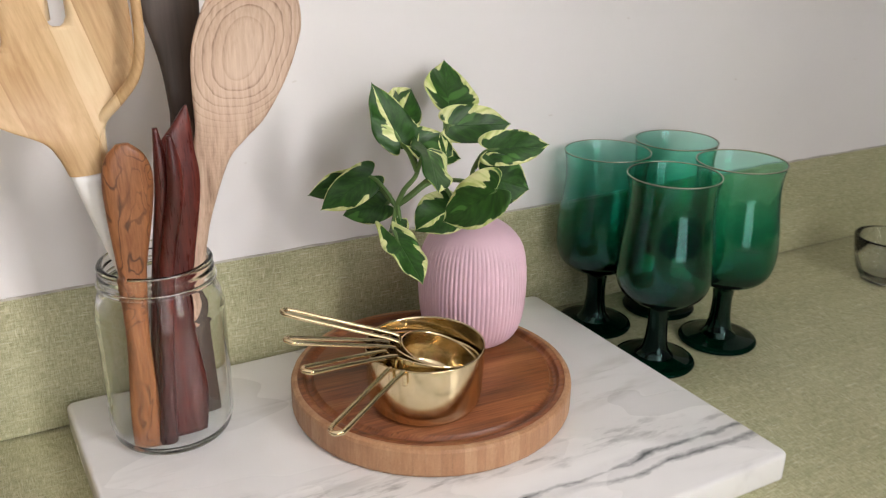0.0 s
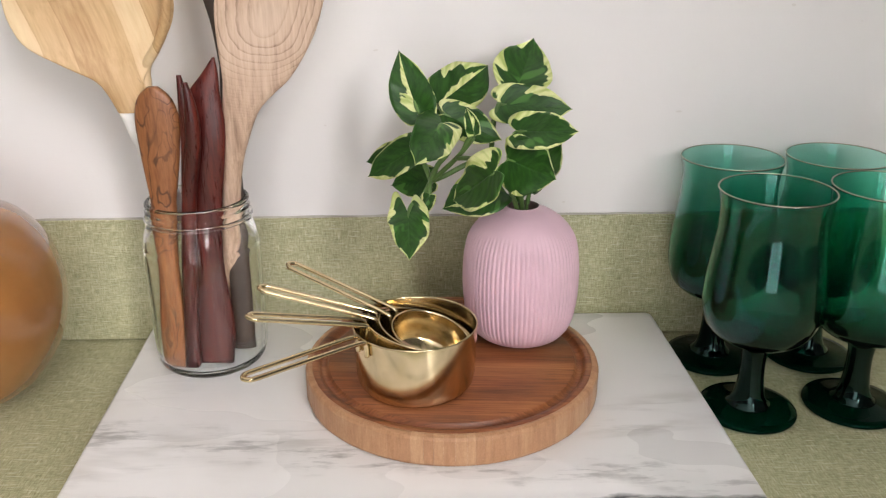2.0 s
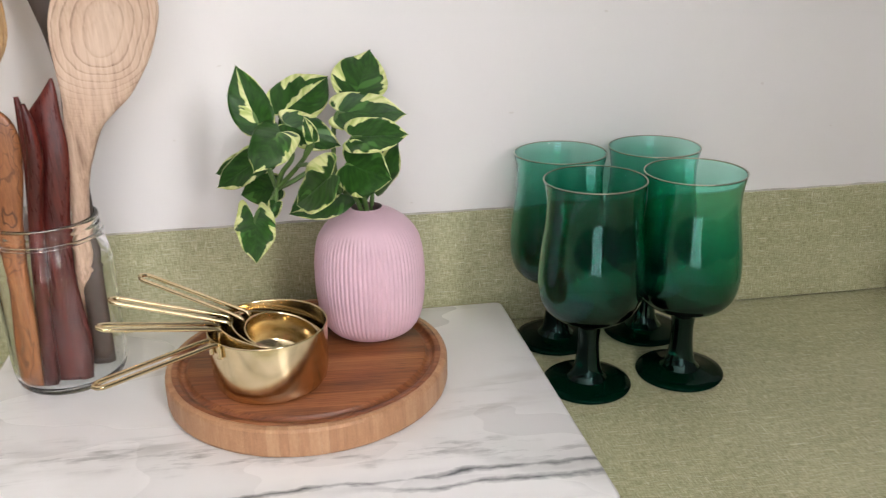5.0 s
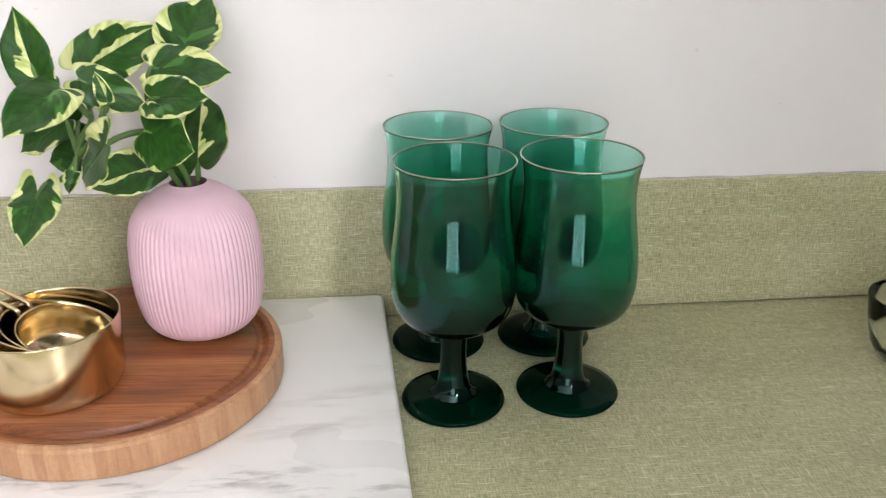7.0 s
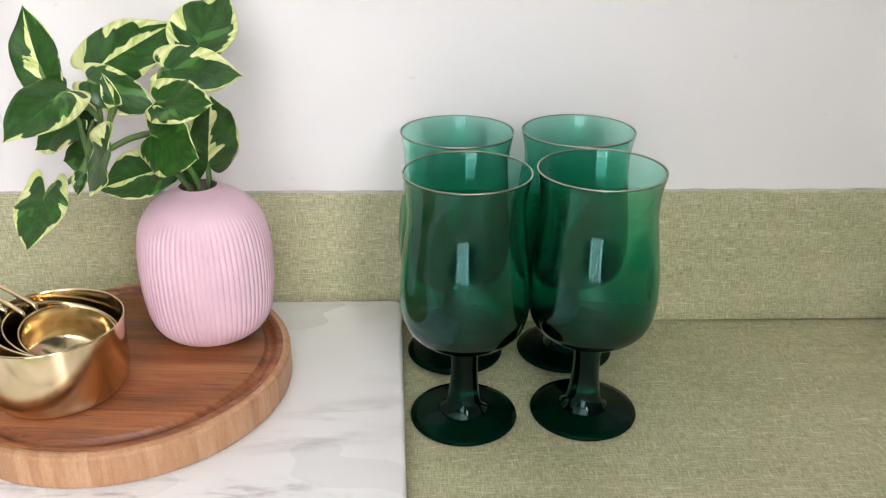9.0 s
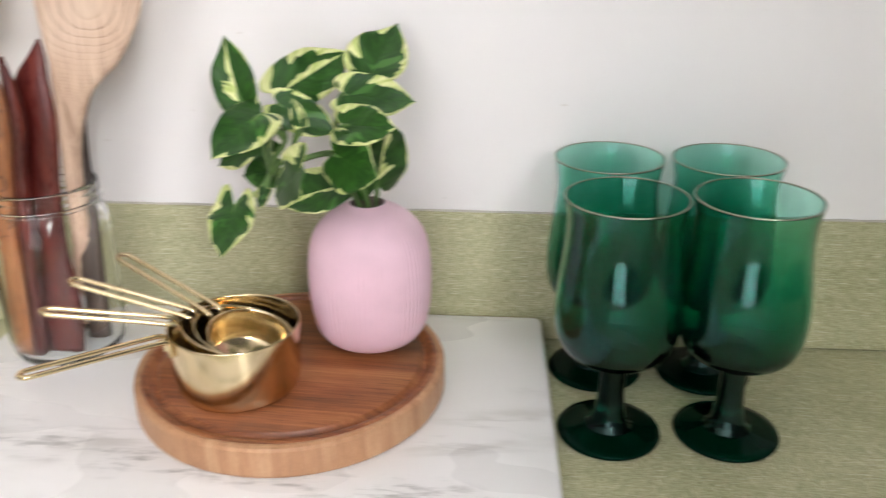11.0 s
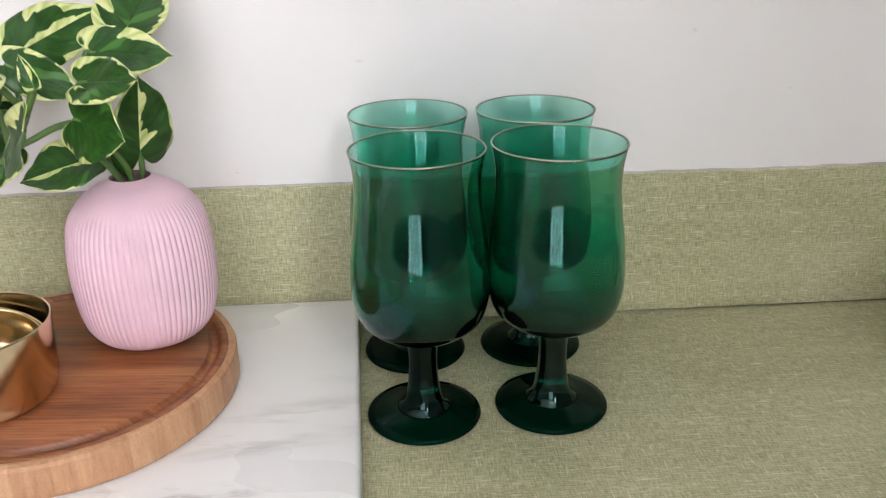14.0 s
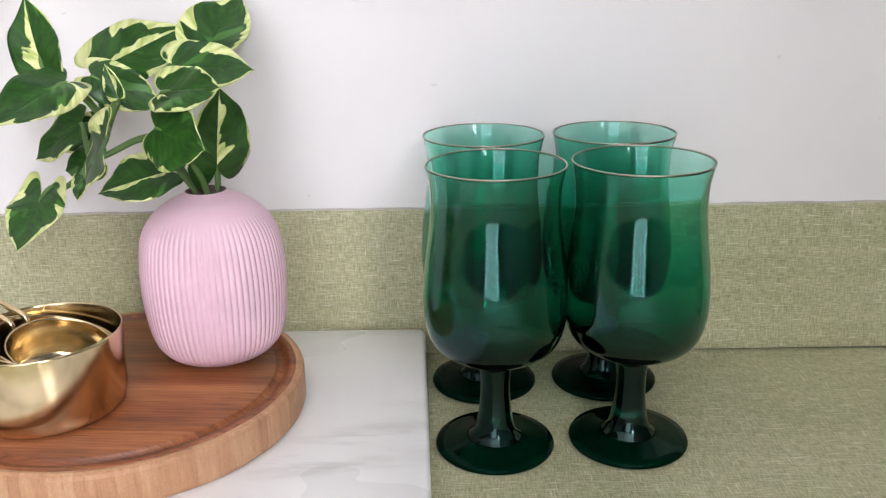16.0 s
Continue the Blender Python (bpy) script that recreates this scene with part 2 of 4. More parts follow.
def spoon_wood():
    """Year rings round the bowl of the spoon, straight grain along its handle."""
    k = Mat("oak_spoon", 0.5)
    c = k.coord()
    x, y, z = k.split(c)
    wob = k.math('SUBTRACT', k.noise(c, 40, 3), 0.5)
    dx = k.math('DIVIDE', k.math('SUBTRACT', x, k.math('ADD', 0.7865, k.math('MULTIPLY', k.math('SUBTRACT', z, 1.165), 0.2))), 0.0190)
    dz = k.math('DIVIDE', k.math('SUBTRACT', z, 1.165), 0.0300)
    dz = k.math('MULTIPLY', dz, k.math('ADD', 1.0, k.math('MULTIPLY', k.math('ABSOLUTE', dz), 0.25)))
    d = k.math('SQRT', k.math('ADD', k.math('MULTIPLY', dx, dx), k.math('MULTIPLY', dz, dz)))
    d = k.math('ADD', d, k.math('MULTIPLY', wob, 0.35))
    saw = k.math('FRACT', k.math('MULTIPLY', k.math('POWER', d, 1.7), 2.0))
    ring = k.math('MULTIPLY', k.ramp(saw, (0.0, grey(0)), (0.7, grey(0.2)), (0.92, grey(1)), (1.0, grey(0))), k.ramp(d, (0.45, grey(0)), (0.8, grey(1))))
    grain = k.noise(k.coord(scale=(420, 420, 28), rot=(0, radians(-12), 0), src=c), 1, 4, 0.65)
    bold = k.noise(k.coord(scale=(150, 150, 9), rot=(0, radians(-12), 0), src=c), 1, 3, 0.5, 0.5)
    low = k.ramp(k.math('MULTIPLY', k.math('SUBTRACT', 1.168, z), 20), (0.5, grey(0)), (0.95, grey(1)))
    t = k.math('ADD', k.math('MULTIPLY', ring, k.math('SUBTRACT', 0.24, k.math('MULTIPLY', low, 0.20))), k.math('MULTIPLY', grain, 0.58))
    t = k.math('ADD', t, k.math('MULTIPLY', k.math('MULTIPLY', k.math('SUBTRACT', bold, 0.22), low), 0.42))
    k.colour(k.ramp(t, (0.14, (0.74, 0.575, 0.44)), (0.40, (0.56, 0.39, 0.28)), (0.62, (0.24, 0.14, 0.09))))
    k.bump(grain, 0.2, 0.0004)
    return k.m


def swirl_wood(name, dark, mid, light):
    """Olive wood: nested dark loops over warm ground, and long dark streaks."""
    k = Mat(name, 0.36)
    c = k.coord()
    a = k.noise(k.coord(scale=(44, 44, 26), src=c), 1, 2, 0.4, 1.1)
    fine = k.noise(k.coord(scale=(700, 700, 70), src=c), 1, 3, 0.6)
    ph = k.math('ADD', k.math('MULTIPLY', a, 8.0), k.math('MULTIPLY', fine, 0.22))
    lines = k.math('ABSOLUTE', k.math('SUBTRACT', k.math('FRACT', ph), 0.5))
    gate = k.ramp(k.noise(k.coord(scale=(50, 50, 18), loc=(1, 3, 2), src=c), 1, 2), (0.38, grey(0.35)), (0.56, grey(1)))
    ground = k.ramp(fine, (0.3, mid), (0.7, light))
    band = k.ramp(k.noise(k.coord(scale=(120, 120, 8), loc=(5, 0, 1), src=c), 1, 3, 0.6), (0.55, grey(0)), (0.70, grey(0.7)))
    ground = k.mix(band, ground, dark)
    k.colour(k.mix(k.math('MULTIPLY', k.ramp(lines, (0.0, grey(0.9)), (0.05, grey(0.7)), (0.13, grey(0))), gate), ground, dark))
    k.bump(fine, 0.1, 0.0003)
    return k.m


def brass():
    k = Mat("polished_brass", 0.16, 1.0)
    c = k.coord()
    a, b = k.noise(c, 60, 4, 0.6), k.noise(k.coord(scale=(30, 30, 900), src=c), 1, 2)
    k.colour(k.ramp(a, (0.3, (0.67, 0.535, 0.315)), (0.7, (0.80, 0.675, 0.435))))
    k.rough(k.ramp(k.math('ADD', k.math('MULTIPLY', a, 0.6), k.math('MULTIPLY', b, 0.4)), (0.3, grey(0.10)), (0.7, grey(0.23))))
    return k.m


def glazed(name, colour, rough, spread=0.06, coat=0.0):
    k = Mat(name, rough)
    c = k.coord()
    a = k.noise(c, 35, 4, 0.55)
    lo, hi = tuple(v * (1 - spread) for v in colour), tuple(min(1, v * (1 + spread)) for v in colour)
    k.colour(k.ramp(a, (0.3, lo), (0.7, hi)))
    k.p.inputs["Coat Weight"].default_value = coat
    k.p.inputs["Coat Roughness"].default_value = 0.06
    return k.m


def clear_glass(name, colour, rough=0.0, top=None, z0=0.0, z1=1.0, mid=None, gloss=0.5, tint=(1, 1, 1), wavy=0.0):
    """Glass; top and mid: its tint higher up, where the wall is thinner."""
    k = Mat(name, rough)
    k.p.inputs["Transmission Weight"].default_value = 1.0
    k.p.inputs["IOR"].default_value = 1.5
    k.p.inputs["Specular IOR Level"].default_value = gloss
    k.p.inputs["Specular Tint"].default_value = (*tint, 1)
    if top:
        z = k.split(k.coord())[2]
        f = k.math('DIVIDE', k.math('SUBTRACT', z, z0), z1 - z0)
        k.colour(k.ramp(f, (0.0, colour), (0.45, mid), (1.0, top)))
    else:
        k.colour(colour)
    if wavy:
        k.bump(k.noise(k.coord(scale=(1, 1, 0.6)), 55, 2, 0.4), wavy, 0.002)
    return k.m


def leaf_mat():
    """Variegated leaf: green heart, cream margin with jagged inner edge. u runs from edge to edge, v from base to tip."""
    k = Mat("variegated_leaf", 0.42)
    k.p.inputs["Specular IOR Level"].default_value = 0.36
    uv = k.n.new("ShaderNodeTexCoord").outputs["UV"]
    u, v, _ = k.split(uv)
    tone = k.n.new("ShaderNodeUVMap")
    tone.uv_map = "tone"
    pale_w, band_w, _ = k.split(tone.outputs[0])
    rnd = k.n.new("ShaderNodeObjectInfo").outputs["Random"]
    au = k.math('MULTIPLY', k.math('ABSOLUTE', k.math('SUBTRACT', u, 0.5)), 2.0)
    # coordinates that follow the side veins, shifted from leaf to leaf
    vein_v = k.math('SUBTRACT', v, k.math('MULTIPLY', au, 0.28))
    cmb = k.n.new("ShaderNodeCombineXYZ")
    k.l.new(k.math('ADD', u, k.math('MULTIPLY', rnd, 37.0)), cmb.inputs[0])
    k.l.new(k.math('ADD', vein_v, k.math('MULTIPLY', rnd, 11.0)), cmb.inputs[1])
    p = cmb.outputs[0]
    wide = k.math('SUBTRACT', k.noise(k.coord(scale=(1.6, 2.6, 1), src=p), 1, 2, 0.4), 0.5)
    jag = k.math('SUBTRACT', k.noise(k.coord(scale=(4.5, 7, 1), loc=(4, 7, 0), src=p), 1, 3, 0.55), 0.5)
    # the margin comes and goes along the leaf, and its inner edge is torn
    swell = k.ramp(k.noise(k.coord(scale=(1.1, 3.4, 1), loc=(8, 3, 0), src=p), 1, 2, 0.5), (0.34, grey(0)), (0.66, grey(1)), smooth=True)
    broad = k.math('MULTIPLY', k.math('MULTIPLY', pale_w, 1.02), swell)
    torn = k.math('MULTIPLY', jag, k.math('ADD', 0.10, k.math('MULTIPLY', broad, 1.1)))
    rim = k.math('ADD', k.math('SUBTRACT', k.math('ADD', au, broad), 1.03), torn)
    edge = k.ramp(rim, (0.0, grey(0)), (0.03, grey(1)))
    inner = k.math('ADD', k.math('SUBTRACT', k.math('MULTIPLY', band_w, k.math('ADD', 0.25, swell)), au), k.math('MULTIPLY', k.math('ADD', jag, wide), k.math('MULTIPLY', band_w, 1.2)))
    streak = k.math('MULTIPLY', k.ramp(inner, (0.0, grey(0)), (0.03, grey(1))), k.ramp(band_w, (0.01, grey(0)), (0.02, grey(1))))
    fac = k.math('MAXIMUM', edge, streak)
    shade = k.noise(k.coord(scale=(5, 9, 1), src=p), 1, 4, 0.55)
    green = k.ramp(shade, (0.35, (0.010, 0.048, 0.005)), (0.65, (0.028, 0.098, 0.010)))
    pale = k.ramp(k.noise(k.coord(scale=(3, 12, 1), loc=(2, 5, 0), src=p), 1, 3, 0.5), (0.36, (0.44, 0.52, 0.15)), (0.58, (0.73, 0.745, 0.36)))
    # lighter green where pale and dark meet, and in a few patches
    light = k.math('MULTIPLY', k.ramp(k.math('ADD', rim, 0.14), (0.0, grey(0)), (0.02, grey(1))), k.ramp(jag, (0.50, grey(0)), (0.53, grey(1))))
    light = k.math('MAXIMUM', light, k.ramp(wide, (0.12, grey(0)), (0.15, grey(0.75))))
    mid = k.mix(light, green, (0.072, 0.200, 0.034))
    k.colour(k.mix(fac, mid, pale))
    ribs_ = k.math('ABSOLUTE', k.math('SUBTRACT', k.math('FRACT', k.math('MULTIPLY', vein_v, 8.0)), 0.5))
    k.bump(k.math('ADD', k.ramp(au, (0.0, grey(0)), (0.07, grey(1))), k.math('MULTIPLY', ribs_, 0.45)), 0.35, 0.0008)
    return k.m


M_WALL = wall_paint()
M_CAULK = glazed("grey_caulk", (0.50, 0.47, 0.42), 0.6, spread=0.3)
# for the unseen walls: dark, so they return little fill and few reflections
M_ROOM = glazed("dark_unseen_wall", (0.13, 0.13, 0.125), 0.6)
M_LINEN_TOP = linen("green_linen_laminate", (1, 1, 1))
M_MARBLE = marble()
M_BOARD_TOP = bamboo_face()
M_BOARD_SIDE = bamboo_edge()
M_BRASS = brass()
M_PINK = glazed("matte_pink_glaze", (0.77, 0.525, 0.605), 0.46)
M_PINK_IN = glazed("dark_inside", (0.10, 0.06, 0.06), 0.7)
M_BROWN = glazed("caramel_glaze", (0.30, 0.126, 0.034), 0.16, spread=0.10, coat=1.0)
M_GREEN_BOWL = clear_glass("green_glass_bowl", (0.004, 0.150, 0.088), 0, (0.56, 0.94, 0.84), 0.050, 0.157, (0.125, 0.655, 0.505), gloss=0.5, tint=(0.6, 0.95, 0.95), wavy=0.10)
M_GREEN_STEM = clear_glass("green_glass_stem", (0.0005, 0.010, 0.006), gloss=0.30, tint=(0.5, 0.85, 0.8))
M_GREEN_FOOT = glazed("green_glass_foot", (0.0004, 0.0095, 0.0045), 0.07, spread=0.1)
M_GREEN_FOOT.node_tree.nodes["Principled BSDF"].inputs["Specular IOR Level"].default_value = 0.10
M_GREEN_FOOT.node_tree.nodes["Principled BSDF"].inputs["Specular Tint"].default_value = (0.25, 0.7, 0.6, 1)
M_GOLD = Mat("gold_rim", 0.3, 1.0).colour((0.44, 0.40, 0.31)).m
M_JAR = clear_glass("clear_jar_glass", (0.985, 0.995, 0.985), tint=(0.45, 0.47, 0.45))
M_LEAF = leaf_mat()
M_STEM = glazed("plant_stem", (0.095, 0.175, 0.042), 0.45, spread=0.35)
M_SPATULA = striped_wood()
M_SPOON = spoon_wood()
M_OLIVE = swirl_wood("olive_wood", (0.060, 0.019, 0.009), (0.210, 0.074, 0.026), (0.34, 0.138, 0.052))
M_PURPLE = plank_wood("purpleheart", (0.018, 0.003, 0.003), (0.066, 0.008, 0.006), (0.170, 0.026, 0.015), (140, 140, 5), 0.30, 0.7)
M_WALNUT = plank_wood("dark_walnut", (0.035, 0.024, 0.017), (0.065, 0.045, 0.034), (0.10, 0.072, 0.055), (90, 90, 6), 0.5, 0.5)
M_WHITE = glazed("white_paint", (0.86, 0.84, 0.81), 0.4)
# unseen floor, darkened so the glass reflects less of it
M_FLOOR = plank_wood("floor_boards", (0.03, 0.018, 0.011), (0.05, 0.03, 0.018), (0.07, 0.042, 0.026), (3, 40, 40), 0.45, 0.5)


# ---- mesh helpers ----
def finish(name, bm, material, parent=None, label="", smooth=True, m=None):
    me = bpy.data.meshes.new(name)
    bmesh.ops.recalc_face_normals(bm, faces=bm.faces)
    bm.to_mesh(me)
    bm.free()
    for mt in (material if isinstance(material, (list, tuple)) else [material]):
        me.materials.append(mt)
    if smooth:
        for p in me.polygons:
            p.use_smooth = True
    ob = new(name, me)
    if m is not None:
        ob.matrix_world = m
    if parent is not None:
        ob.parent = parent
    if label:
        ob["label"] = label
    return ob


def part(name, bm, material, parent, label="", smooth=True):
    return finish(name, bm, material, parent, label, smooth)


def empty(name, loc):
    ob = new(name)
    ob.empty_display_size = 0.01
    ob.location = loc
    return ob


def box(bm, x0, x1, y0, y1, z0, z1, bevel=0.0, seg=2):
    r = bmesh.ops.create_cube(bm, size=1)
    vs = r["verts"]
    for v in vs:
        v.co = ((x0 + x1) / 2 + v.co.x * (x1 - x0), (y0 + y1) / 2 + v.co.y * (y1 - y0), (z0 + z1) / 2 + v.co.z * (z1 - z0))
    if bevel:
        es = {e for v in vs for e in v.link_edges}
        bmesh.ops.bevel(bm, geom=list(es), offset=bevel, segments=seg, affect='EDGES', profile=0.5)
    return bm


def smooth_profile(pts, sub=4):
    """A Catmull-Rom curve through the given (r, z) points."""
    out = []
    n = len(pts)
    for i in range(n - 1):
        p0, p1, p2, p3 = (Vector((*pts[max(0, min(n - 1, j))], 0)) for j in (i - 1, i, i + 1, i + 2))
        for k in range(sub):
            t = k / sub
            q = 0.5 * ((2 * p1) + (p2 - p0) * t + (2 * p0 - 5 * p1 + 4 * p2 - p3) * t * t + (3 * p1 - p0 - 3 * p2 + p3) * t ** 3)
            out.append((max(q.x, 0.0), q.y))
    out.append(tuple(pts[-1]))
    return out


def lathe(bm, prof, seg=64, centre=(0, 0, 0), radial=None, mat=0):
    """Turn a profile of (r, z) round the z axis; r = 0 closes to a point. radial(r, z, angle) may change r."""
    cx, cy, cz = centre
    rings = []
    for r, z in prof:
        if r < 1e-6:
            rings.append([bm.verts.new((cx, cy, cz + z))])
        else:
            ring = []
            for i in range(seg):
                a = 2 * math.pi * i / seg
                rr = radial(r, z, a) if radial else r
                ring.append(bm.verts.new((cx + rr * math.cos(a), cy + rr * math.sin(a), cz + z)))
            rings.append(ring)
    for a, b in zip(rings, rings[1:]):
        for i in range(seg):
            j = (i + 1) % seg
            if len(a) == 1 and len(b) == 1:
                continue
            if len(a) == 1:
                f = bm.faces.new((a[0], b[i], b[j]))
            elif len(b) == 1:
                f = bm.faces.new((a[i], a[j], b[0]))
            else:
                f = bm.faces.new((a[i], a[j], b[j], b[i]))
            f.material_index = mat
    return bm


def curve_points(pts, sub=5):
    pts = [Vector(p) for p in pts]
    out, n = [], len(pts)
    for i in range(n - 1):
        p0, p1, p2, p3 = (pts[max(0, min(n - 1, j))] for j in (i - 1, i, i + 1, i + 2))
        for k in range(sub):
            t = k / sub
            out.append(0.5 * ((2 * p1) + (p2 - p0) * t + (2 * p0 - 5 * p1 + 4 * p2 - p3) * t * t + (3 * p1 - p0 - 3 * p2 + p3) * t ** 3))
    out.append(pts[-1])
    return out


def tube(bm, pts, radius, seg=8, taper=1.0, sub=5):
    """A round tube along a smooth curve."""
    path = curve_points(pts, sub) if sub > 1 else [Vector(p) for p in pts]
    n = len(path)
    ref = Vector((0.31, 0.17, 0.93)).normalized()
    rings = []
    for i, p in enumerate(path):
        d = (path[min(i + 1, n - 1)] - path[max(i - 1, 0)]).normalized()
        a = d.cross(ref)
        if a.length < 0.05:
            a = d.cross(Vector((1, 0, 0)))
        a.normalize()
        b = d.cross(a)
        r = radius * (1 + (taper - 1) * i / (n - 1))
        rings.append([bm.verts.new(p + (a * math.cos(2 * math.pi * k / seg) + b * math.sin(2 * math.pi * k / seg)) * r) for k in range(seg)])
    for a, b in zip(rings, rings[1:]):
        for k in range(seg):
            j = (k + 1) % seg
            bm.faces.new((a[k], a[j], b[j], b[k]))
    bm.faces.new(rings[0]), bm.faces.new(list(reversed(rings[-1])))
    return bm


def loft(bm, stations, face, seg=20, power=2.6, sub=6, ends=(True, True)):
    """A flat wooden tool along a bent axis. stations: (point, half width, half thickness, hollow). face: the way its front looks."""
    face = Vector(face).normalized()
    pts = curve_points([s[0] for s in stations], sub)
    n, m = len(pts), len(stations)
    rings = []
    for i, p in enumerate(pts):
        f = i / sub
        k = min(int(f), m - 2)
        t = f - k
        s0, s1 = stations[k], stations[k + 1]
        sa_, sb_ = stations[max(k - 1, 0)], stations[min(k + 2, m - 1)]
        hw, th, hol = (max(0.0004 if j < 3 else 0.0, 0.5 * (2 * s0[j] + (s1[j] - sa_[j]) * t + (2 * sa_[j] - 5 * s0[j] + 4 * s1[j] - sb_[j]) * t * t + (3 * s0[j] - sa_[j] - 3 * s1[j] + sb_[j]) * t ** 3)) for j in (1, 2, 3))
        side = Vector((0, 0, 1)).cross(face).normalized()
        nrm = Vector((face.x, face.y, 0)).normalized()
        ring = []
        for q in range(seg):
            a = 2 * math.pi * q / seg
            ca, sa = math.cos(a), math.sin(a)
            u = math.copysign(abs(ca) ** (2 / power), ca)
            w = math.copysign(abs(sa) ** (2 / power), sa)
            bend = -hol * (1 - u * u)
            ring.append(bm.verts.new(p + side * (u * hw) + nrm * (w * th + bend)))
        rings.append(ring)
    for a, b in zip(rings, rings[1:]):
        for q in range(seg):
            j = (q + 1) % seg
            bm.faces.new((a[q], a[j], b[j], b[q]))
    if ends[0]:
        bm.faces.new(rings[0])
    if ends[1]:
        bm.faces.new(list(reversed(rings[-1])))
    return bm


# ---- the room ----
COUNTER, SLAB, BOARD = 0.900, 0.9207, 0.9416


def structure(name, bm, mat, label, category, smooth=False):
    return tagged(finish(name, bm, mat, smooth=smooth), label, category, kind="structure")


RX0, RX1, RZ = -1.5, EAST, 2.6
structure("wall_north", box(bmesh.new(), RX0 - 0.1, RX1 + 0.1, 0.0036, 0.12, 0, RZ), M_WALL, "off-white painted wall behind the counter", "wall")
# west, east and south walls are unseen, added dark to hold down stray light
structure("wall_west", box(bmesh.new(), RX0 - 0.1, RX0, ROOM_Y - 0.12, 0.0036, 0, RZ), M_ROOM, "unseen side wall, made dark to cut fill light", "wall")
structure("floor", box(bmesh.new(), RX0 - 0.1, RX1 + 0.1, ROOM_Y - 0.12, 0.12, -0.1, 0), M_FLOOR, "unseen wooden floor, made dark to weaken reflections", "floor")
structure("ceiling", box(bmesh.new(), RX0 - 0.1, RX1 + 0.1, ROOM_Y - 0.12, 0.12, RZ, RZ + 0.1), M_WALL, "white painted ceiling", "ceiling")
bm = bmesh.new()
box(bm, RX1, RX1 + 0.1, ROOM_Y - 0.12, WY0, 0, RZ)
box(bm, RX1, RX1 + 0.1, WY1, 0.0036, 0, RZ)
box(bm, RX1, RX1 + 0.1, WY0, WY1, 0, WZ0)
box(bm, RX1, RX1 + 0.1, WY0, WY1, WZ1, RZ)
structure("wall_east", bm, M_ROOM, "unseen side wall with a window, made dark to cut fill light", "wall")
bm = bmesh.new()
box(bm, RX0, SX0, ROOM_Y - 0.12, ROOM_Y, 0, RZ)
box(bm, SX1, RX1, ROOM_Y - 0.12, ROOM_Y, 0, RZ)
box(bm, SX0, SX1, ROOM_Y - 0.12, ROOM_Y, 0, SZ0)
box(bm, SX0, SX1, ROOM_Y - 0.12, ROOM_Y, SZ1, RZ)
structure("wall_south", bm, M_ROOM, "unseen wall with a wide glazed door, made dark to cut fill light", "wall")


def window(name, label, category, a0, a1, z0, z1, uprights, bar, place):
    """A white frame with slim bars; uprights: how many bars part it; bar: their half width; place(a0, a1, z0, z1) gives the box of a bar."""
    w = tagged(empty(name, (0, 0, 0)), label, category, kind="structure")
    zc = z1 - 0.6
    bars = [("window_frame", (a0, a0 + 0.05, z0, z1)), ("window_frame", (a1 - 0.05, a1, z0, z1)), ("window_frame", (a0 + 0.05, a1 - 0.05, z0, z0 + 0.05)), ("window_frame", (a0 + 0.05, a1 - 0.05, z1 - 0.05, z1))]
    step = (a1 - a0 - 0.1) / (uprights + 1)
    for q in range(uprights + 1):
        b0, b1 = a0 + 0.05 + q * step, a0 + 0.05 + (q + 1) * step
        if q:
            bars.append(("mullion", (b0 - bar, b0 + bar, z0 + 0.05, z1 - 0.05)))
        bars.append(("glazing_bar", (b0 + (bar if q else 0), b1 - (bar if q < uprights else 0), zc - 0.015, zc + 0.015)))
    for nm, b in bars:
        part(nm, box(bmesh.new(), *place(*b), 0.004, 1), M_WHITE, w, smooth=False)


window("window_1", "white framed kitchen window with slim bars", "window", WY0, WY1, WZ0, WZ1, 1, 0.03, lambda a, b, c, d: (EAST - 0.01, EAST + 0.05, a, b, c, d))
window("glazed_door", "white framed glazed door parted into narrow panes", "door", SX0, SX1, SZ0, SZ1, 3, 0.055, lambda a, b, c, d: (a, b, ROOM_Y - 0.05, ROOM_Y + 0.01, c, d))

bm = box(bmesh.new(), RX0, RX1, -0.63, 0.0034, COUNTER - 0.04, COUNTER)
structure("countertop", bm, M_LINEN_TOP, "green linen-patterned laminate countertop", "countertop")
structure("counter_front", box(bmesh.new(), RX0, RX1, -0.60, -0.02, 0.0, COUNTER - 0.041), M_WHITE, "plain white panel under the countertop", "cabinet front")
bm = box(bmesh.new(), RX0, RX1, 0.0, 0.0035, COUNTER + 0.0014, 1.0016, 0.0006, 1)
structure("backsplash", bm, M_LINEN_TOP, "low green linen-patterned laminate backsplash", "backsplash")

# an uneven bead of caulk along the top of the backsplash
bm = bmesh.new()
rng = random.Random(11)
pts = [(RX0 + 0.002 + (RX1 - RX0 - 0.004) * q / 240, 0.0024 + rng.uniform(-0.0003, 0.0003), 1.0018 + rng.uniform(-0.0003, 0.0004)) for q in range(241)]
structure("caulk_trim", tube(bm, pts, 0.0011, 6, 1.0, 2), M_CAULK, "thin greyish caulk line above the backsplash", "trim", True)

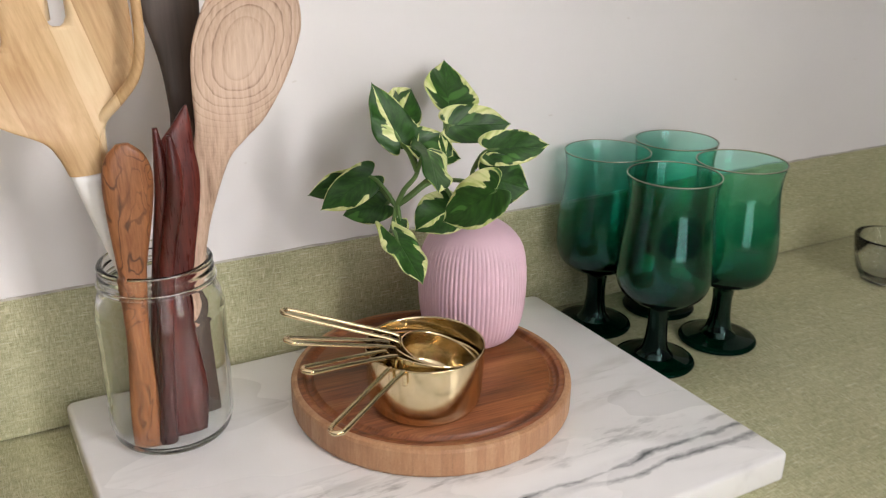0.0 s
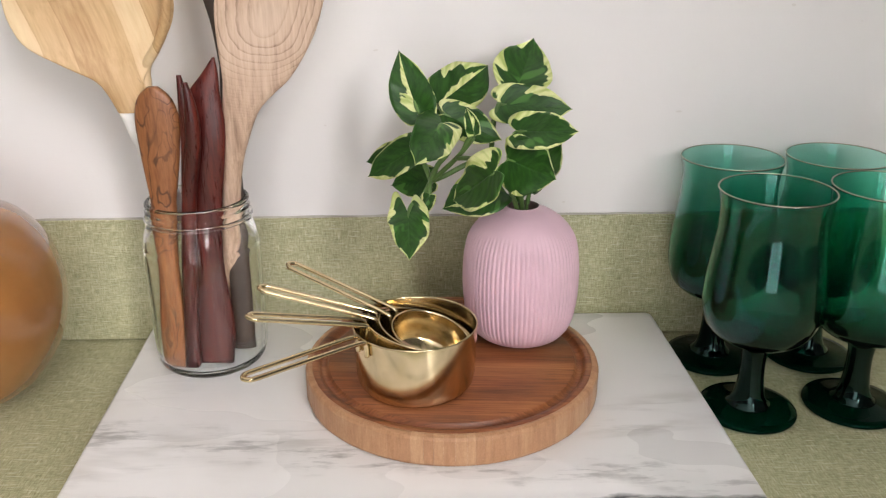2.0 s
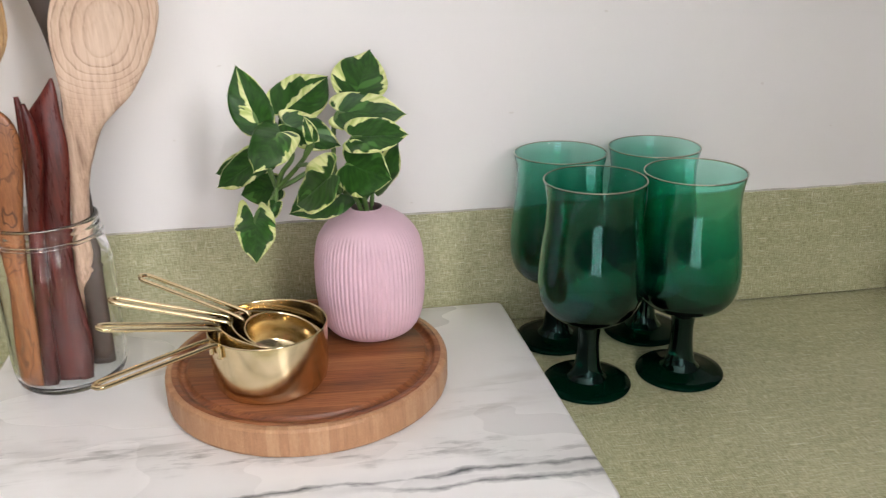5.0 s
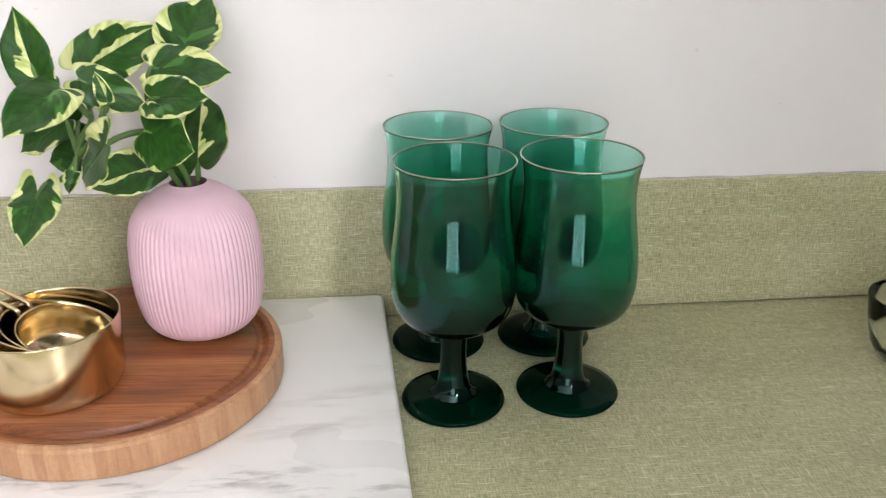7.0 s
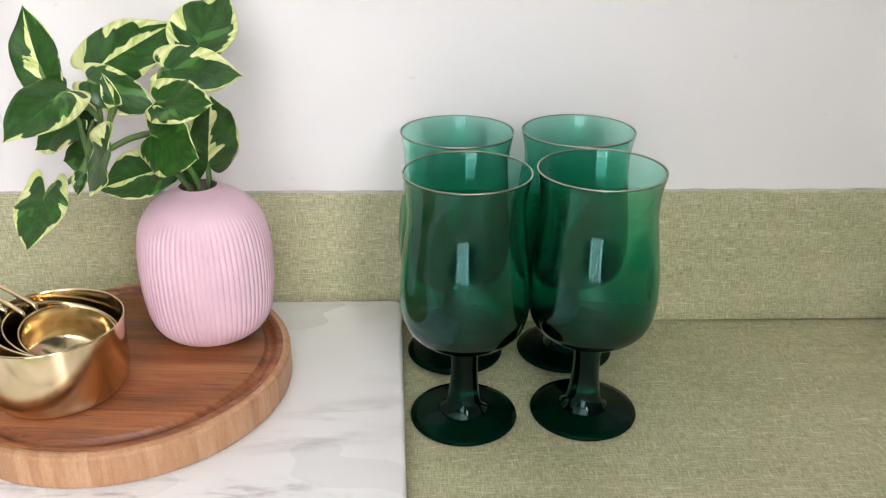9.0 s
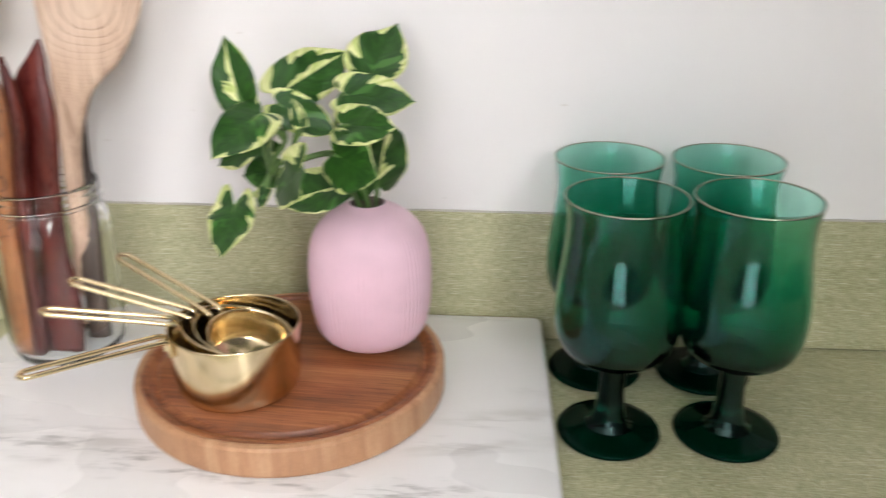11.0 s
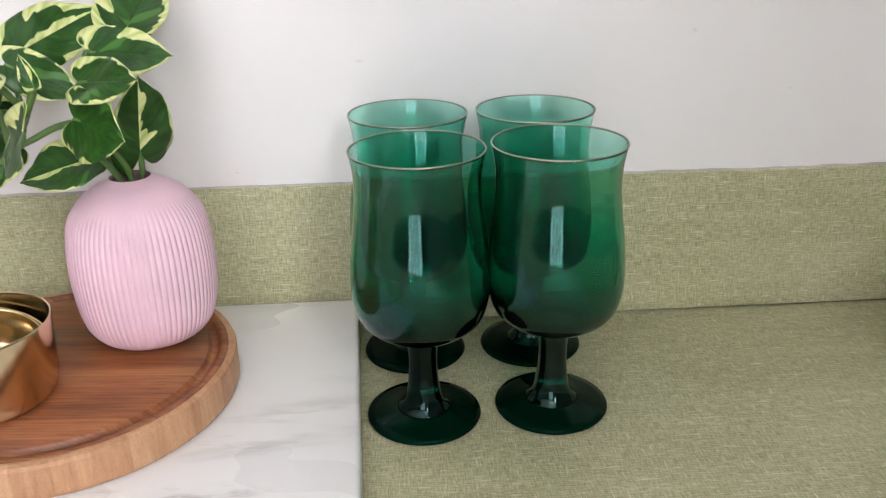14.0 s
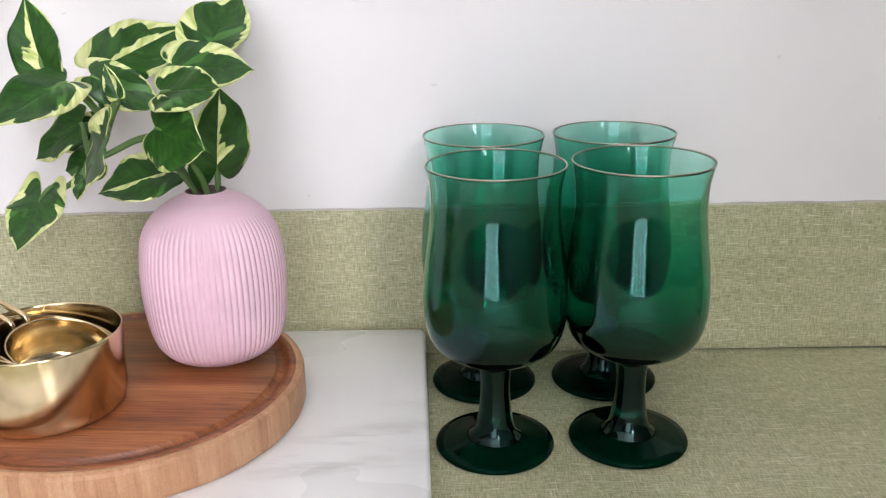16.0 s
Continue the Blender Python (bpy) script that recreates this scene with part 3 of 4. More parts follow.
# ---- marble slab and round board ----
bm = box(bmesh.new(), 0.6675, 1.0572, -0.2765, -0.0018, COUNTER + 0.0002, SLAB)
upright = [e for e in bm.edges if abs(e.verts[0].co.z - e.verts[1].co.z) > 0.01]
bmesh.ops.bevel(bm, geom=upright, offset=0.006, segments=4, affect='EDGES', profile=0.5)
level = [e for e in bm.edges if abs(e.verts[0].co.z - e.verts[1].co.z) < 0.001]
bmesh.ops.bevel(bm, geom=level, offset=0.0028, segments=3, affect='EDGES', profile=0.5)
for v in bm.verts:
    v.co.x += -v.co.y * 0.034
tagged(finish("marble_slab", bm, M_MARBLE), "white marble pastry slab with grey veins", "marble slab")

BX, BY, BR = 0.8961, -0.1084, 0.0969
board = tagged(empty("cutting_board", (0, 0, 0)), "round bamboo cutting board with a juice groove", "cutting board")
h = BOARD - SLAB
groove = [(BR - 0.0085, h), (BR - 0.0090, h - 0.0009), (BR - 0.0102, h - 0.0028), (BR - 0.0120, h - 0.0034), (BR - 0.0138, h - 0.0028), (BR - 0.0150, h - 0.0009), (BR - 0.0155, h), (0, h)]
prof = [(0, 0.0003), (BR - 0.0045, 0.0003)]
part("core", lathe(bmesh.new(), prof + [(BR - 0.0045, h - 0.0006)], 96, (BX, BY, SLAB)), M_BOARD_TOP, board)
edge = [(BR - 0.0044, 0.0002), (BR - 0.0026, 0.0003), (BR - 0.0007, 0.0010), (BR, 0.0030), (BR, h - 0.0030), (BR - 0.0007, h - 0.0010), (BR - 0.0026, h - 0.0001), (BR - 0.0044, h - 0.0003)]
rng = random.Random(4)
a = 0.0
cuts = [0.0]
while a < 2 * math.pi - 0.13:
    a += rng.choice((0.05, 0.06, 0.07, 0.08, 0.095, 0.11))
    cuts.append(a)
cuts.append(2 * math.pi + 0.0)
for a0, a1 in zip(cuts, cuts[1:]):
    bm = bmesh.new()
    gap, rows = 0.0004, []
    lift = rng.uniform(-0.00012, 0.00012)
    for q in range(7):
        an = a0 + gap + (a1 - a0 - 2 * gap) * q / 6
        tuck = 0.00010 if q in (0, 6) else 0.0
        rows.append([bm.verts.new((BX + (r + lift - tuck) * math.cos(an), BY + (r + lift - tuck) * math.sin(an), SLAB + z)) for r, z in edge])
    for r0, r1 in zip(rows, rows[1:]):
        for q in range(len(edge) - 1):
            bm.faces.new((r0[q], r1[q], r1[q + 1], r0[q + 1]))
    bm.faces.new(rows[0]), bm.faces.new(list(reversed(rows[-1])))
    part("strip", bm, M_BOARD_SIDE, board, smooth=False)
part("face", lathe(bmesh.new(), [(BR - 0.0045, h - 0.0004), (BR - 0.0050, h)] + groove, 128, (BX, BY, SLAB)), M_BOARD_TOP, board)

# ---- pink vase ----
VX, VY = 0.9436, -0.0815


def ribs(r, z, a):
    """Fine upright flutes that fade out at the shoulder and the base."""
    f = max(0.0, min(1.0, (z - 0.002) / 0.010)) * max(0.0, min(1.0, (0.0855 - z) / 0.012))
    c = abs(math.sin(a * 37))
    return r + f * 0.00092 * (c ** 0.8 - 0.7)


vase = tagged(empty("vase", (VX, VY, BOARD)), "matte pink ceramic bud vase with fine ribs", "vase")
vp = smooth_profile([(0.0178, 0.0004), (0.0190, 0.0016), (0.0240, 0.0030), (0.0306, 0.0072), (0.0353, 0.0151), (0.0380, 0.0279), (0.0390, 0.0445), (0.0383, 0.0611), (0.0354, 0.0750), (0.0290, 0.0847),
                     (0.0205, 0.0911), (0.0130, 0.0947), (0.0108, 0.0963)], 6)
bm = lathe(bmesh.new(), [(0.0, 0.0004)] + vp, 74 * 8, radial=ribs)
part("body", bm, M_PINK, vase)
part("mouth", lathe(bmesh.new(), [(0.0108, 0.0963), (0.0099, 0.0963), (0.0094, 0.0948), (0.0094, 0.070), (0.0, 0.070)], 48), M_PINK_IN, vase, "dark inside of the narrow mouth")

# ---- goblets ----
g_out = [(0.0100, 0.0500), (0.0140, 0.0516), (0.0205, 0.0545), (0.0282, 0.0590), (0.0335, 0.0650), (0.0365, 0.0740), (0.0374, 0.0860), (0.0363, 0.1030), (0.0342, 0.1190),
         (0.0328, 0.1335), (0.0330, 0.1445), (0.0341, 0.1520), (0.0353, 0.1572)]
g_in = [(0.0344, 0.1573), (0.0332, 0.1520), (0.0320, 0.1445), (0.0317, 0.1335), (0.0330, 0.1190), (0.0350, 0.1030), (0.0360, 0.0860), (0.0350, 0.0745), (0.0316, 0.0668), (0.0250, 0.0615), (0.0130, 0.0580), (0.0, 0.0572)]
bowl_bm = lathe(bmesh.new(), smooth_profile(g_out, 4) + smooth_profile(g_in, 4), 72)
stem_p = smooth_profile([(0.0150, 0.0066), (0.0114, 0.0110), (0.0092, 0.0190), (0.0081, 0.0300), (0.0080, 0.0400), (0.0089, 0.0470), (0.0100, 0.0499)], 4)
stem_p = [(0.0, 0.0066)] + stem_p + [(0.0, 0.0499)]
foot_p = [(0.0, 0.0014), (0.020, 0.0010), (0.0306, 0.0003), (0.0318, 0.0010), (0.0323, 0.0022), (0.0316, 0.0035), (0.0270, 0.0041), (0.0205, 0.0051), (0.0150, 0.0066)]
gob = tagged(empty("goblet", (1.0945, -0.0395, COUNTER)), "dark green glass goblet with a thin gold rim", "goblet", "four green goblets")
part("bowl", bowl_bm, M_GREEN_BOWL, gob)
part("stem", lathe(bmesh.new(), stem_p, 48), M_GREEN_STEM, gob, "solid, nearly black green glass stem")
part("foot", lathe(bmesh.new(), foot_p, 72), M_GREEN_FOOT, gob)
ring = [(0.03485 + 0.00040 * math.cos(q * math.pi / 4), 0.1573 + 0.00042 * math.sin(q * math.pi / 4)) for q in range(9)]
part("rim", lathe(bmesh.new(), ring, 72), M_GOLD, gob, "worn gold line on the rim")
for x, y, turn in ((1.1697, -0.0385, 40), (1.0972, -0.1150, 80), (1.1705, -0.1115, 130)):
    copy_thing(gob, pose(x, y, COUNTER, 0, 0, turn))

# ---- brown vase ----
PX, PY = 0.5560, -0.0770
pot = tagged(empty("round_vase", (PX, PY, COUNTER)), "glossy caramel-brown round ceramic vase with a narrow neck", "vase")
pp = smooth_profile([(0.0289, 0.0008), (0.0367, 0.0029), (0.0521, 0.0159), (0.0675, 0.0415), (0.0738, 0.0733), (0.0687, 0.1033), (0.0540, 0.1264), (0.0386, 0.1361), (0.0289, 0.1404), (0.0256, 0.1447), (0.0259, 0.1496),
                     (0.0289, 0.1544), (0.0311, 0.1573), (0.0301, 0.1587)], 5)
part("body", lathe(bmesh.new(), [(0, 0.0008)] + pp, 96), M_BROWN, pot)
part("mouth", lathe(bmesh.new(), [(0.0301, 0.1587), (0.0275, 0.1568), (0.0236, 0.1505), (0.0232, 0.1428), (0.0246, 0.116), (0.0, 0.116)], 48), M_PINK_IN, pot, "dark inside of the neck")

# ---- jar ----
JX, JY = 0.7273, -0.0675
j_out = smooth_profile([(0.0280, 0.0006), (0.0325, 0.0014), (0.0362, 0.0050), (0.0381, 0.0120), (0.0386, 0.022), (0.0388, 0.082), (0.0382, 0.0920), (0.0362, 0.1000), (0.0340, 0.1048), (0.0330, 0.1066)], 4)
j_neck = [(0.0330, 0.1100), (0.0331, 0.1112), (0.0330, 0.1126), (0.0341, 0.1134), (0.0343, 0.1142), (0.0332, 0.1150), (0.0330, 0.1170), (0.0339, 0.1180), (0.0341, 0.1190),
          (0.0337, 0.1200), (0.0327, 0.1207), (0.0312, 0.1207), (0.0303, 0.1196)]
j_in = smooth_profile([(0.0303, 0.1196), (0.0303, 0.1070), (0.0322, 0.1010), (0.0348, 0.0945), (0.0361, 0.0875), (0.0364, 0.0800), (0.0362, 0.0240), (0.0358, 0.0120), (0.0332, 0.0065), (0.0240, 0.0046), (0.0, 0.0042)], 3)
jar = tagged(empty("glass_jar", (JX, JY, SLAB)), "clear glass canning jar holding wooden kitchen tools", "jar")
jar_body = part("jar_body", lathe(bmesh.new(), [(0, 0.0018), (0.023, 0.0015)] + j_out + j_neck + j_in[1:], 96), M_JAR, jar)
jar_body.visible_shadow = False  # clear glass lets the daylight in
ring_bm = lathe(bmesh.new(), [(0.0334, 0.1072), (0.0350, 0.1070), (0.0357, 0.1084), (0.0350, 0.1098), (0.0334, 0.1096), (0.0334, 0.1072)], 96)
bmesh.ops.remove_doubles(ring_bm, verts=ring_bm.verts, dist=0.00001)
part("collar_ring", ring_bm, M_JAR, jar_body)


# ---- wooden tools in the jar ----
def tool(name, label, category):
    return tagged(empty(name, (0, 0, 0)), label, category)


t1 = tool("slotted_spatula", "pale slotted wooden spatula with a white dipped handle", "spatula")
part("handle", loft(bmesh.new(), [((0.7410, -0.0540, 0.9320), 0.0062, 0.0050, 0), ((0.7194, -0.0641, 1.0096), 0.0066, 0.0052, 0), ((0.7086, -0.0692, 1.0485), 0.0072, 0.0050, 0), ((0.6950, -0.0740, 1.1010), 0.0085, 0.0042, 0)], (0.15, -1, 0.1), power=2.2), M_WHITE, t1, "white painted handle")
bm = loft(bmesh.new(), [((0.6950, -0.0740, 1.1005), 0.0088, 0.0042, 0), ((0.6930, -0.0755, 1.1120), 0.0112, 0.0040, 0.001), ((0.6905, -0.0765, 1.1210), 0.0150, 0.0038, 0.002), ((0.6849, -0.0775, 1.1300), 0.0256, 0.0036, 0.004),
                        ((0.6792, -0.0785, 1.1420), 0.0393, 0.0034, 0.007), ((0.6795, -0.0795, 1.1550), 0.0465, 0.0032, 0.009), ((0.6800, -0.0805, 1.1690), 0.0490, 0.0030, 0.009), ((0.6800, -0.0820, 1.1970), 0.0480, 0.0028, 0.009), ((0.6795, -0.0840, 1.2250), 0.0435, 0.0026, 0.008), ((0.6782, -0.0850, 1.2380), 0.0353, 0.0022, 0.006), ((0.6761, -0.0855, 1.2440), 0.0194, 0.0016, 0.002)], (0.15, -1, 0.08), seg=88, sub=18)
bm.normal_update()
bmesh.ops.recalc_face_normals(bm, faces=bm.faces)
for off, w, low in ((-0.0165, 0.0048, 1.1705), (0.0150, 0.0046, 1.1800)):
    # a slot through the head: its faces go, and a wall joins front and back
    def gone(f):
        c = f.calc_center_median()
        return abs(c.x - 0.6765 - off) < w and low < c.z < 1.229
    holes = [f for f in bm.faces if gone(f)]
    rims = {e for f in holes for e in f.edges}
    bmesh.ops.delete(bm, geom=holes, context='FACES')
    rims = [e for e in rims if e.is_valid and len(e.link_faces) == 1]
    for v in {v for e in rims for v in e.verts}:
        dx, dz = v.co.x - 0.6765 - off, low + w - v.co.z
        if dz > 0:
            v.co.x = 0.6765 + off + max(-1, min(1, dx / w)) * math.sqrt(max(0.0, w * w - dz * dz))
    bmesh.ops.bridge_loops(bm, edges=rims)
part("head", bm, M_SPATULA, t1)
part("raised_edge", tube(bmesh.new(), [(0.7050, -0.0715, 1.1030), (0.7050, -0.0715, 1.1170), (0.7065, -0.0725, 1.1290), (0.7160, -0.0795, 1.1410), (0.7250, -0.0870, 1.1550), (0.7290, -0.0895, 1.1730), (0.7290, -0.0905, 1.2020)], 0.0036, 10, 0.75, 6), M_SPATULA, t1, "thick curled edge of the head")

t2 = tool("wooden_spoon", "large light oak spoon with year rings, standing in the jar", "spoon")
bm = loft(bmesh.new(), [((0.7310, -0.0520, 0.9320), 0.0062, 0.0050, 0), ((0.7451, -0.0640, 0.9991), 0.0058, 0.0050, 0), ((0.7532, -0.0728, 1.0538), 0.0060, 0.0048, 0), ((0.7574, -0.0765, 1.0758), 0.0074, 0.0048, 0)], (0.1, -1, 0.0), seg=36, ends=(True, False))
part("handle", bm, M_SPOON, t2)
bm = loft(bmesh.new(), [((0.7574, -0.0765, 1.0758), 0.0074, 0.0048, 0), ((0.7637, -0.0775, 1.1000), 0.0112, 0.0048, 0), ((0.7700, -0.0790, 1.1120), 0.0160, 0.0047, 0.001), ((0.7765, -0.0805, 1.1230), 0.0212, 0.0046, 0.003), ((0.7830, -0.0820, 1.1440), 0.0282, 0.0042, 0.006),
                        ((0.7870, -0.0840, 1.1630), 0.0318, 0.0040, 0.008), ((0.7905, -0.0860, 1.1790), 0.0315, 0.0038, 0.008), ((0.7930, -0.0880, 1.1980), 0.0245, 0.0036, 0.006),
                        ((0.7945, -0.0890, 1.2120), 0.0110, 0.0030, 0.002), ((0.7950, -0.0890, 1.2155), 0.0020, 0.002, 0)], (0.1, -1, 0.0), seg=36, ends=(False, True))
part("bowl", bm, M_SPOON, t2)

def two_parts(stations, k, names, mat, parent, face):
    """A tool in two parts that meet at station k: the handle in the jar and the head above it."""
    part(names[0], loft(bmesh.new(), stations[:k + 1], face, ends=(True, False)), mat, parent)
    part(names[1], loft(bmesh.new(), stations[k:], face, ends=(False, True)), mat, parent)


t3 = tool("olive_wood_spreader", "orange-brown olive wood spreader with dark swirls", "spreader")
two_parts([((0.7080, -0.0885, 0.9263), 0.0085, 0.0030, 0), ((0.7085, -0.0883, 0.9562), 0.0085, 0.0036, 0), ((0.7097, -0.0869, 1.0006), 0.0066, 0.0042, 0), ((0.7111, -0.0861, 1.0450), 0.0082, 0.0042, 0),
                                   ((0.7133, -0.0878, 1.0776), 0.0125, 0.0040, 0), ((0.7143, -0.0890, 1.0993), 0.0138, 0.0038, 0), ((0.7142, -0.0893, 1.1121), 0.0105, 0.0034, 0), ((0.7141, -0.0889, 1.1190), 0.0035, 0.003, 0)], 3, ("handle", "blade"), M_OLIVE, t3, (0, -1, 0.1))

t4 = tool("purpleheart_spatula", "dark red-purple wooden spatula with a slanted tip", "spatula")
two_parts([((0.7320, -0.0840, 0.9270), 0.0130, 0.0035, 0), ((0.7328, -0.0829, 0.9567), 0.0150, 0.0035, 0), ((0.7344, -0.0803, 1.0022), 0.0095, 0.0035, 0), ((0.7370, -0.0824, 1.0456), 0.0112, 0.0034, 0), ((0.7417, -0.0851, 1.0880), 0.0130, 0.0030, 0),
                        ((0.7430, -0.0837, 1.1118), 0.0104, 0.0026, 0), ((0.7480, -0.0824, 1.1259), 0.0050, 0.0022, 0), ((0.7510, -0.0820, 1.1355), 0.0008, 0.001, 0)], 3, ("handle", "blade"), M_PURPLE, t4, (0, -1, 0.1))
t5 = tool("wooden_tongs", "slim red-purple wooden tongs with curved tips", "tongs")
for dx, dy, top in ((0.0, 0.0, 1.1235), (-0.0055, 0.008, 1.1265)):
    part("arm", loft(bmesh.new(), [((0.7195 + dx * 0.3, -0.092 + dy * 0.5, 0.929), 0.0052, 0.0045, 0), ((0.7235 + dx * 0.5, -0.092 + dy, 0.990), 0.0044, 0.0045, 0), ((0.7295 + dx * 0.4, -0.0930 + dy, 1.047), 0.0046, 0.0045, 0), ((0.7370 + dx * 0.9, -0.0965 + dy, 1.085), 0.0046, 0.0042, 0),
                                   ((0.7382 + dx, -0.0985 + dy, 1.106), 0.0040, 0.0036, 0), ((0.7368 + dx, -0.0995 + dy, top), 0.0014, 0.0015, 0)], (0, -1, 0.1), seg=14), M_PURPLE, t5)
t6 = tool("walnut_spatula", "dark grey-brown walnut spatula, standing in the jar", "spatula")
two_parts([((0.7505, -0.0710, 0.9315), 0.0075, 0.004, 0), ((0.7500, -0.0597, 1.0210), 0.0070, 0.0042, 0), ((0.7508, -0.0544, 1.0757), 0.0060, 0.004, 0), ((0.7562, -0.0539, 1.1254), 0.0085, 0.0036, 0), ((0.7570, -0.0547, 1.1553), 0.0125, 0.0032, 0), ((0.7532, -0.0546, 1.1901), 0.0175, 0.003, 0),
                                   ((0.7500, -0.0550, 1.2250), 0.0205, 0.0028, 0), ((0.7490, -0.0560, 1.2400), 0.017, 0.002, 0)], 3, ("handle", "blade"), M_WALNUT, t6, (0.05, -1, 0.08))


# ---- brass measuring cups ----
def cup(name, label, centre, tip, r, depth, grow=0.0):
    """A cup whose rim centre is given, with a wire loop handle that ends at tip."""
    c, t = Vector(centre), Vector(tip)
    if grow:
        ax = Vector((t.x - c.x, t.y - c.y, 0)).normalized()
    else:
        ax = (t - c).normalized()
    ay = Vector((0, 0, 1)).cross(ax).normalized()
    az = ax.cross(ay)
    m = Matrix((ax, ay, az)).transposed().to_4x4()
    m.translation = c
    ob = tagged(empty(name, (0, 0, 0)), label, "measuring cup", "nest of brass measuring cups")
    ob.matrix_world = m
    th = 0.0006
    out = [(0, -depth), (r * 0.80, -depth), (r * 0.88, -depth + 0.0012), (r * 0.935, -depth + 0.0045), (r * 0.965, -depth + 0.010), (r, -0.0006), (r, 0.0)]
    inn = [(r - th, 0.0003), (r - 1.6 * th, -0.001), (r * 0.965 - th, -depth + 0.011), (r * 0.92 - th, -depth + 0.0052), (r * 0.85 - th, -depth + th + 0.0016), (0, -depth + th)]
    part("bowl", lathe(bmesh.new(), out + inn, 96), M_BRASS, ob)
    loc = m.inverted() @ t
    ln, dz = loc.x, loc.z
    hw, wr = 0.0045, 0.00148
    pts = [(r + 0.0011, -hw, -0.0085), (r + 0.0011, -hw, -0.004), (r + 0.0018, -hw, 0.0004), (r + 0.006, -hw * 1.02, 0.0018 + dz * 0.05)]
    for f in (0.35, 0.7, 0.93):
        pts.append((r + (ln - r) * f, -hw * (1 - 0.12 * f), 0.002 + dz * f))
    half = pts + [(ln - 0.0018, -hw * 0.62, 0.002 + dz)]
    loop = half + [(ln, 0, 0.002 + dz)] + [(x, -y, z) for x, y, z in reversed(half)]
    part("handle", tube(bmesh.new(), loop, wr, 10, sub=5), M_BRASS, ob, "brass wire loop handle")
    return ob


cup("measuring_cup", "large polished brass measuring cup with wire handle on board", (0.8727, -0.1430, 0.9838), (0.7818, -0.2150, 0.9850), 0.0383, 0.0416, grow=1.0)
cup("measuring_cup", "brass measuring cup nested in the large one", (0.8750, -0.1432, 0.9795), (0.7788, -0.1802, 1.0050), 0.0334, 0.0290)
cup("measuring_cup", "brass measuring cup nested in the large one", (0.8782, -0.1428, 0.9780), (0.7798, -0.1470, 1.0080), 0.0292, 0.0265)
cup("measuring_cup", "smallest brass measuring cup, topmost in the nest", (0.8822, -0.1435, 0.9765), (0.7912, -0.1065, 1.0065), 0.0250, 0.0235)

# ---- plant ----
plant = tagged(empty("pothos_cutting", (VX, VY, BOARD + 0.08)), "variegated green and cream pothos cutting in the pink vase", "plant")
plant_inv = Matrix.Translation((-VX, -VY, -(BOARD + 0.08)))


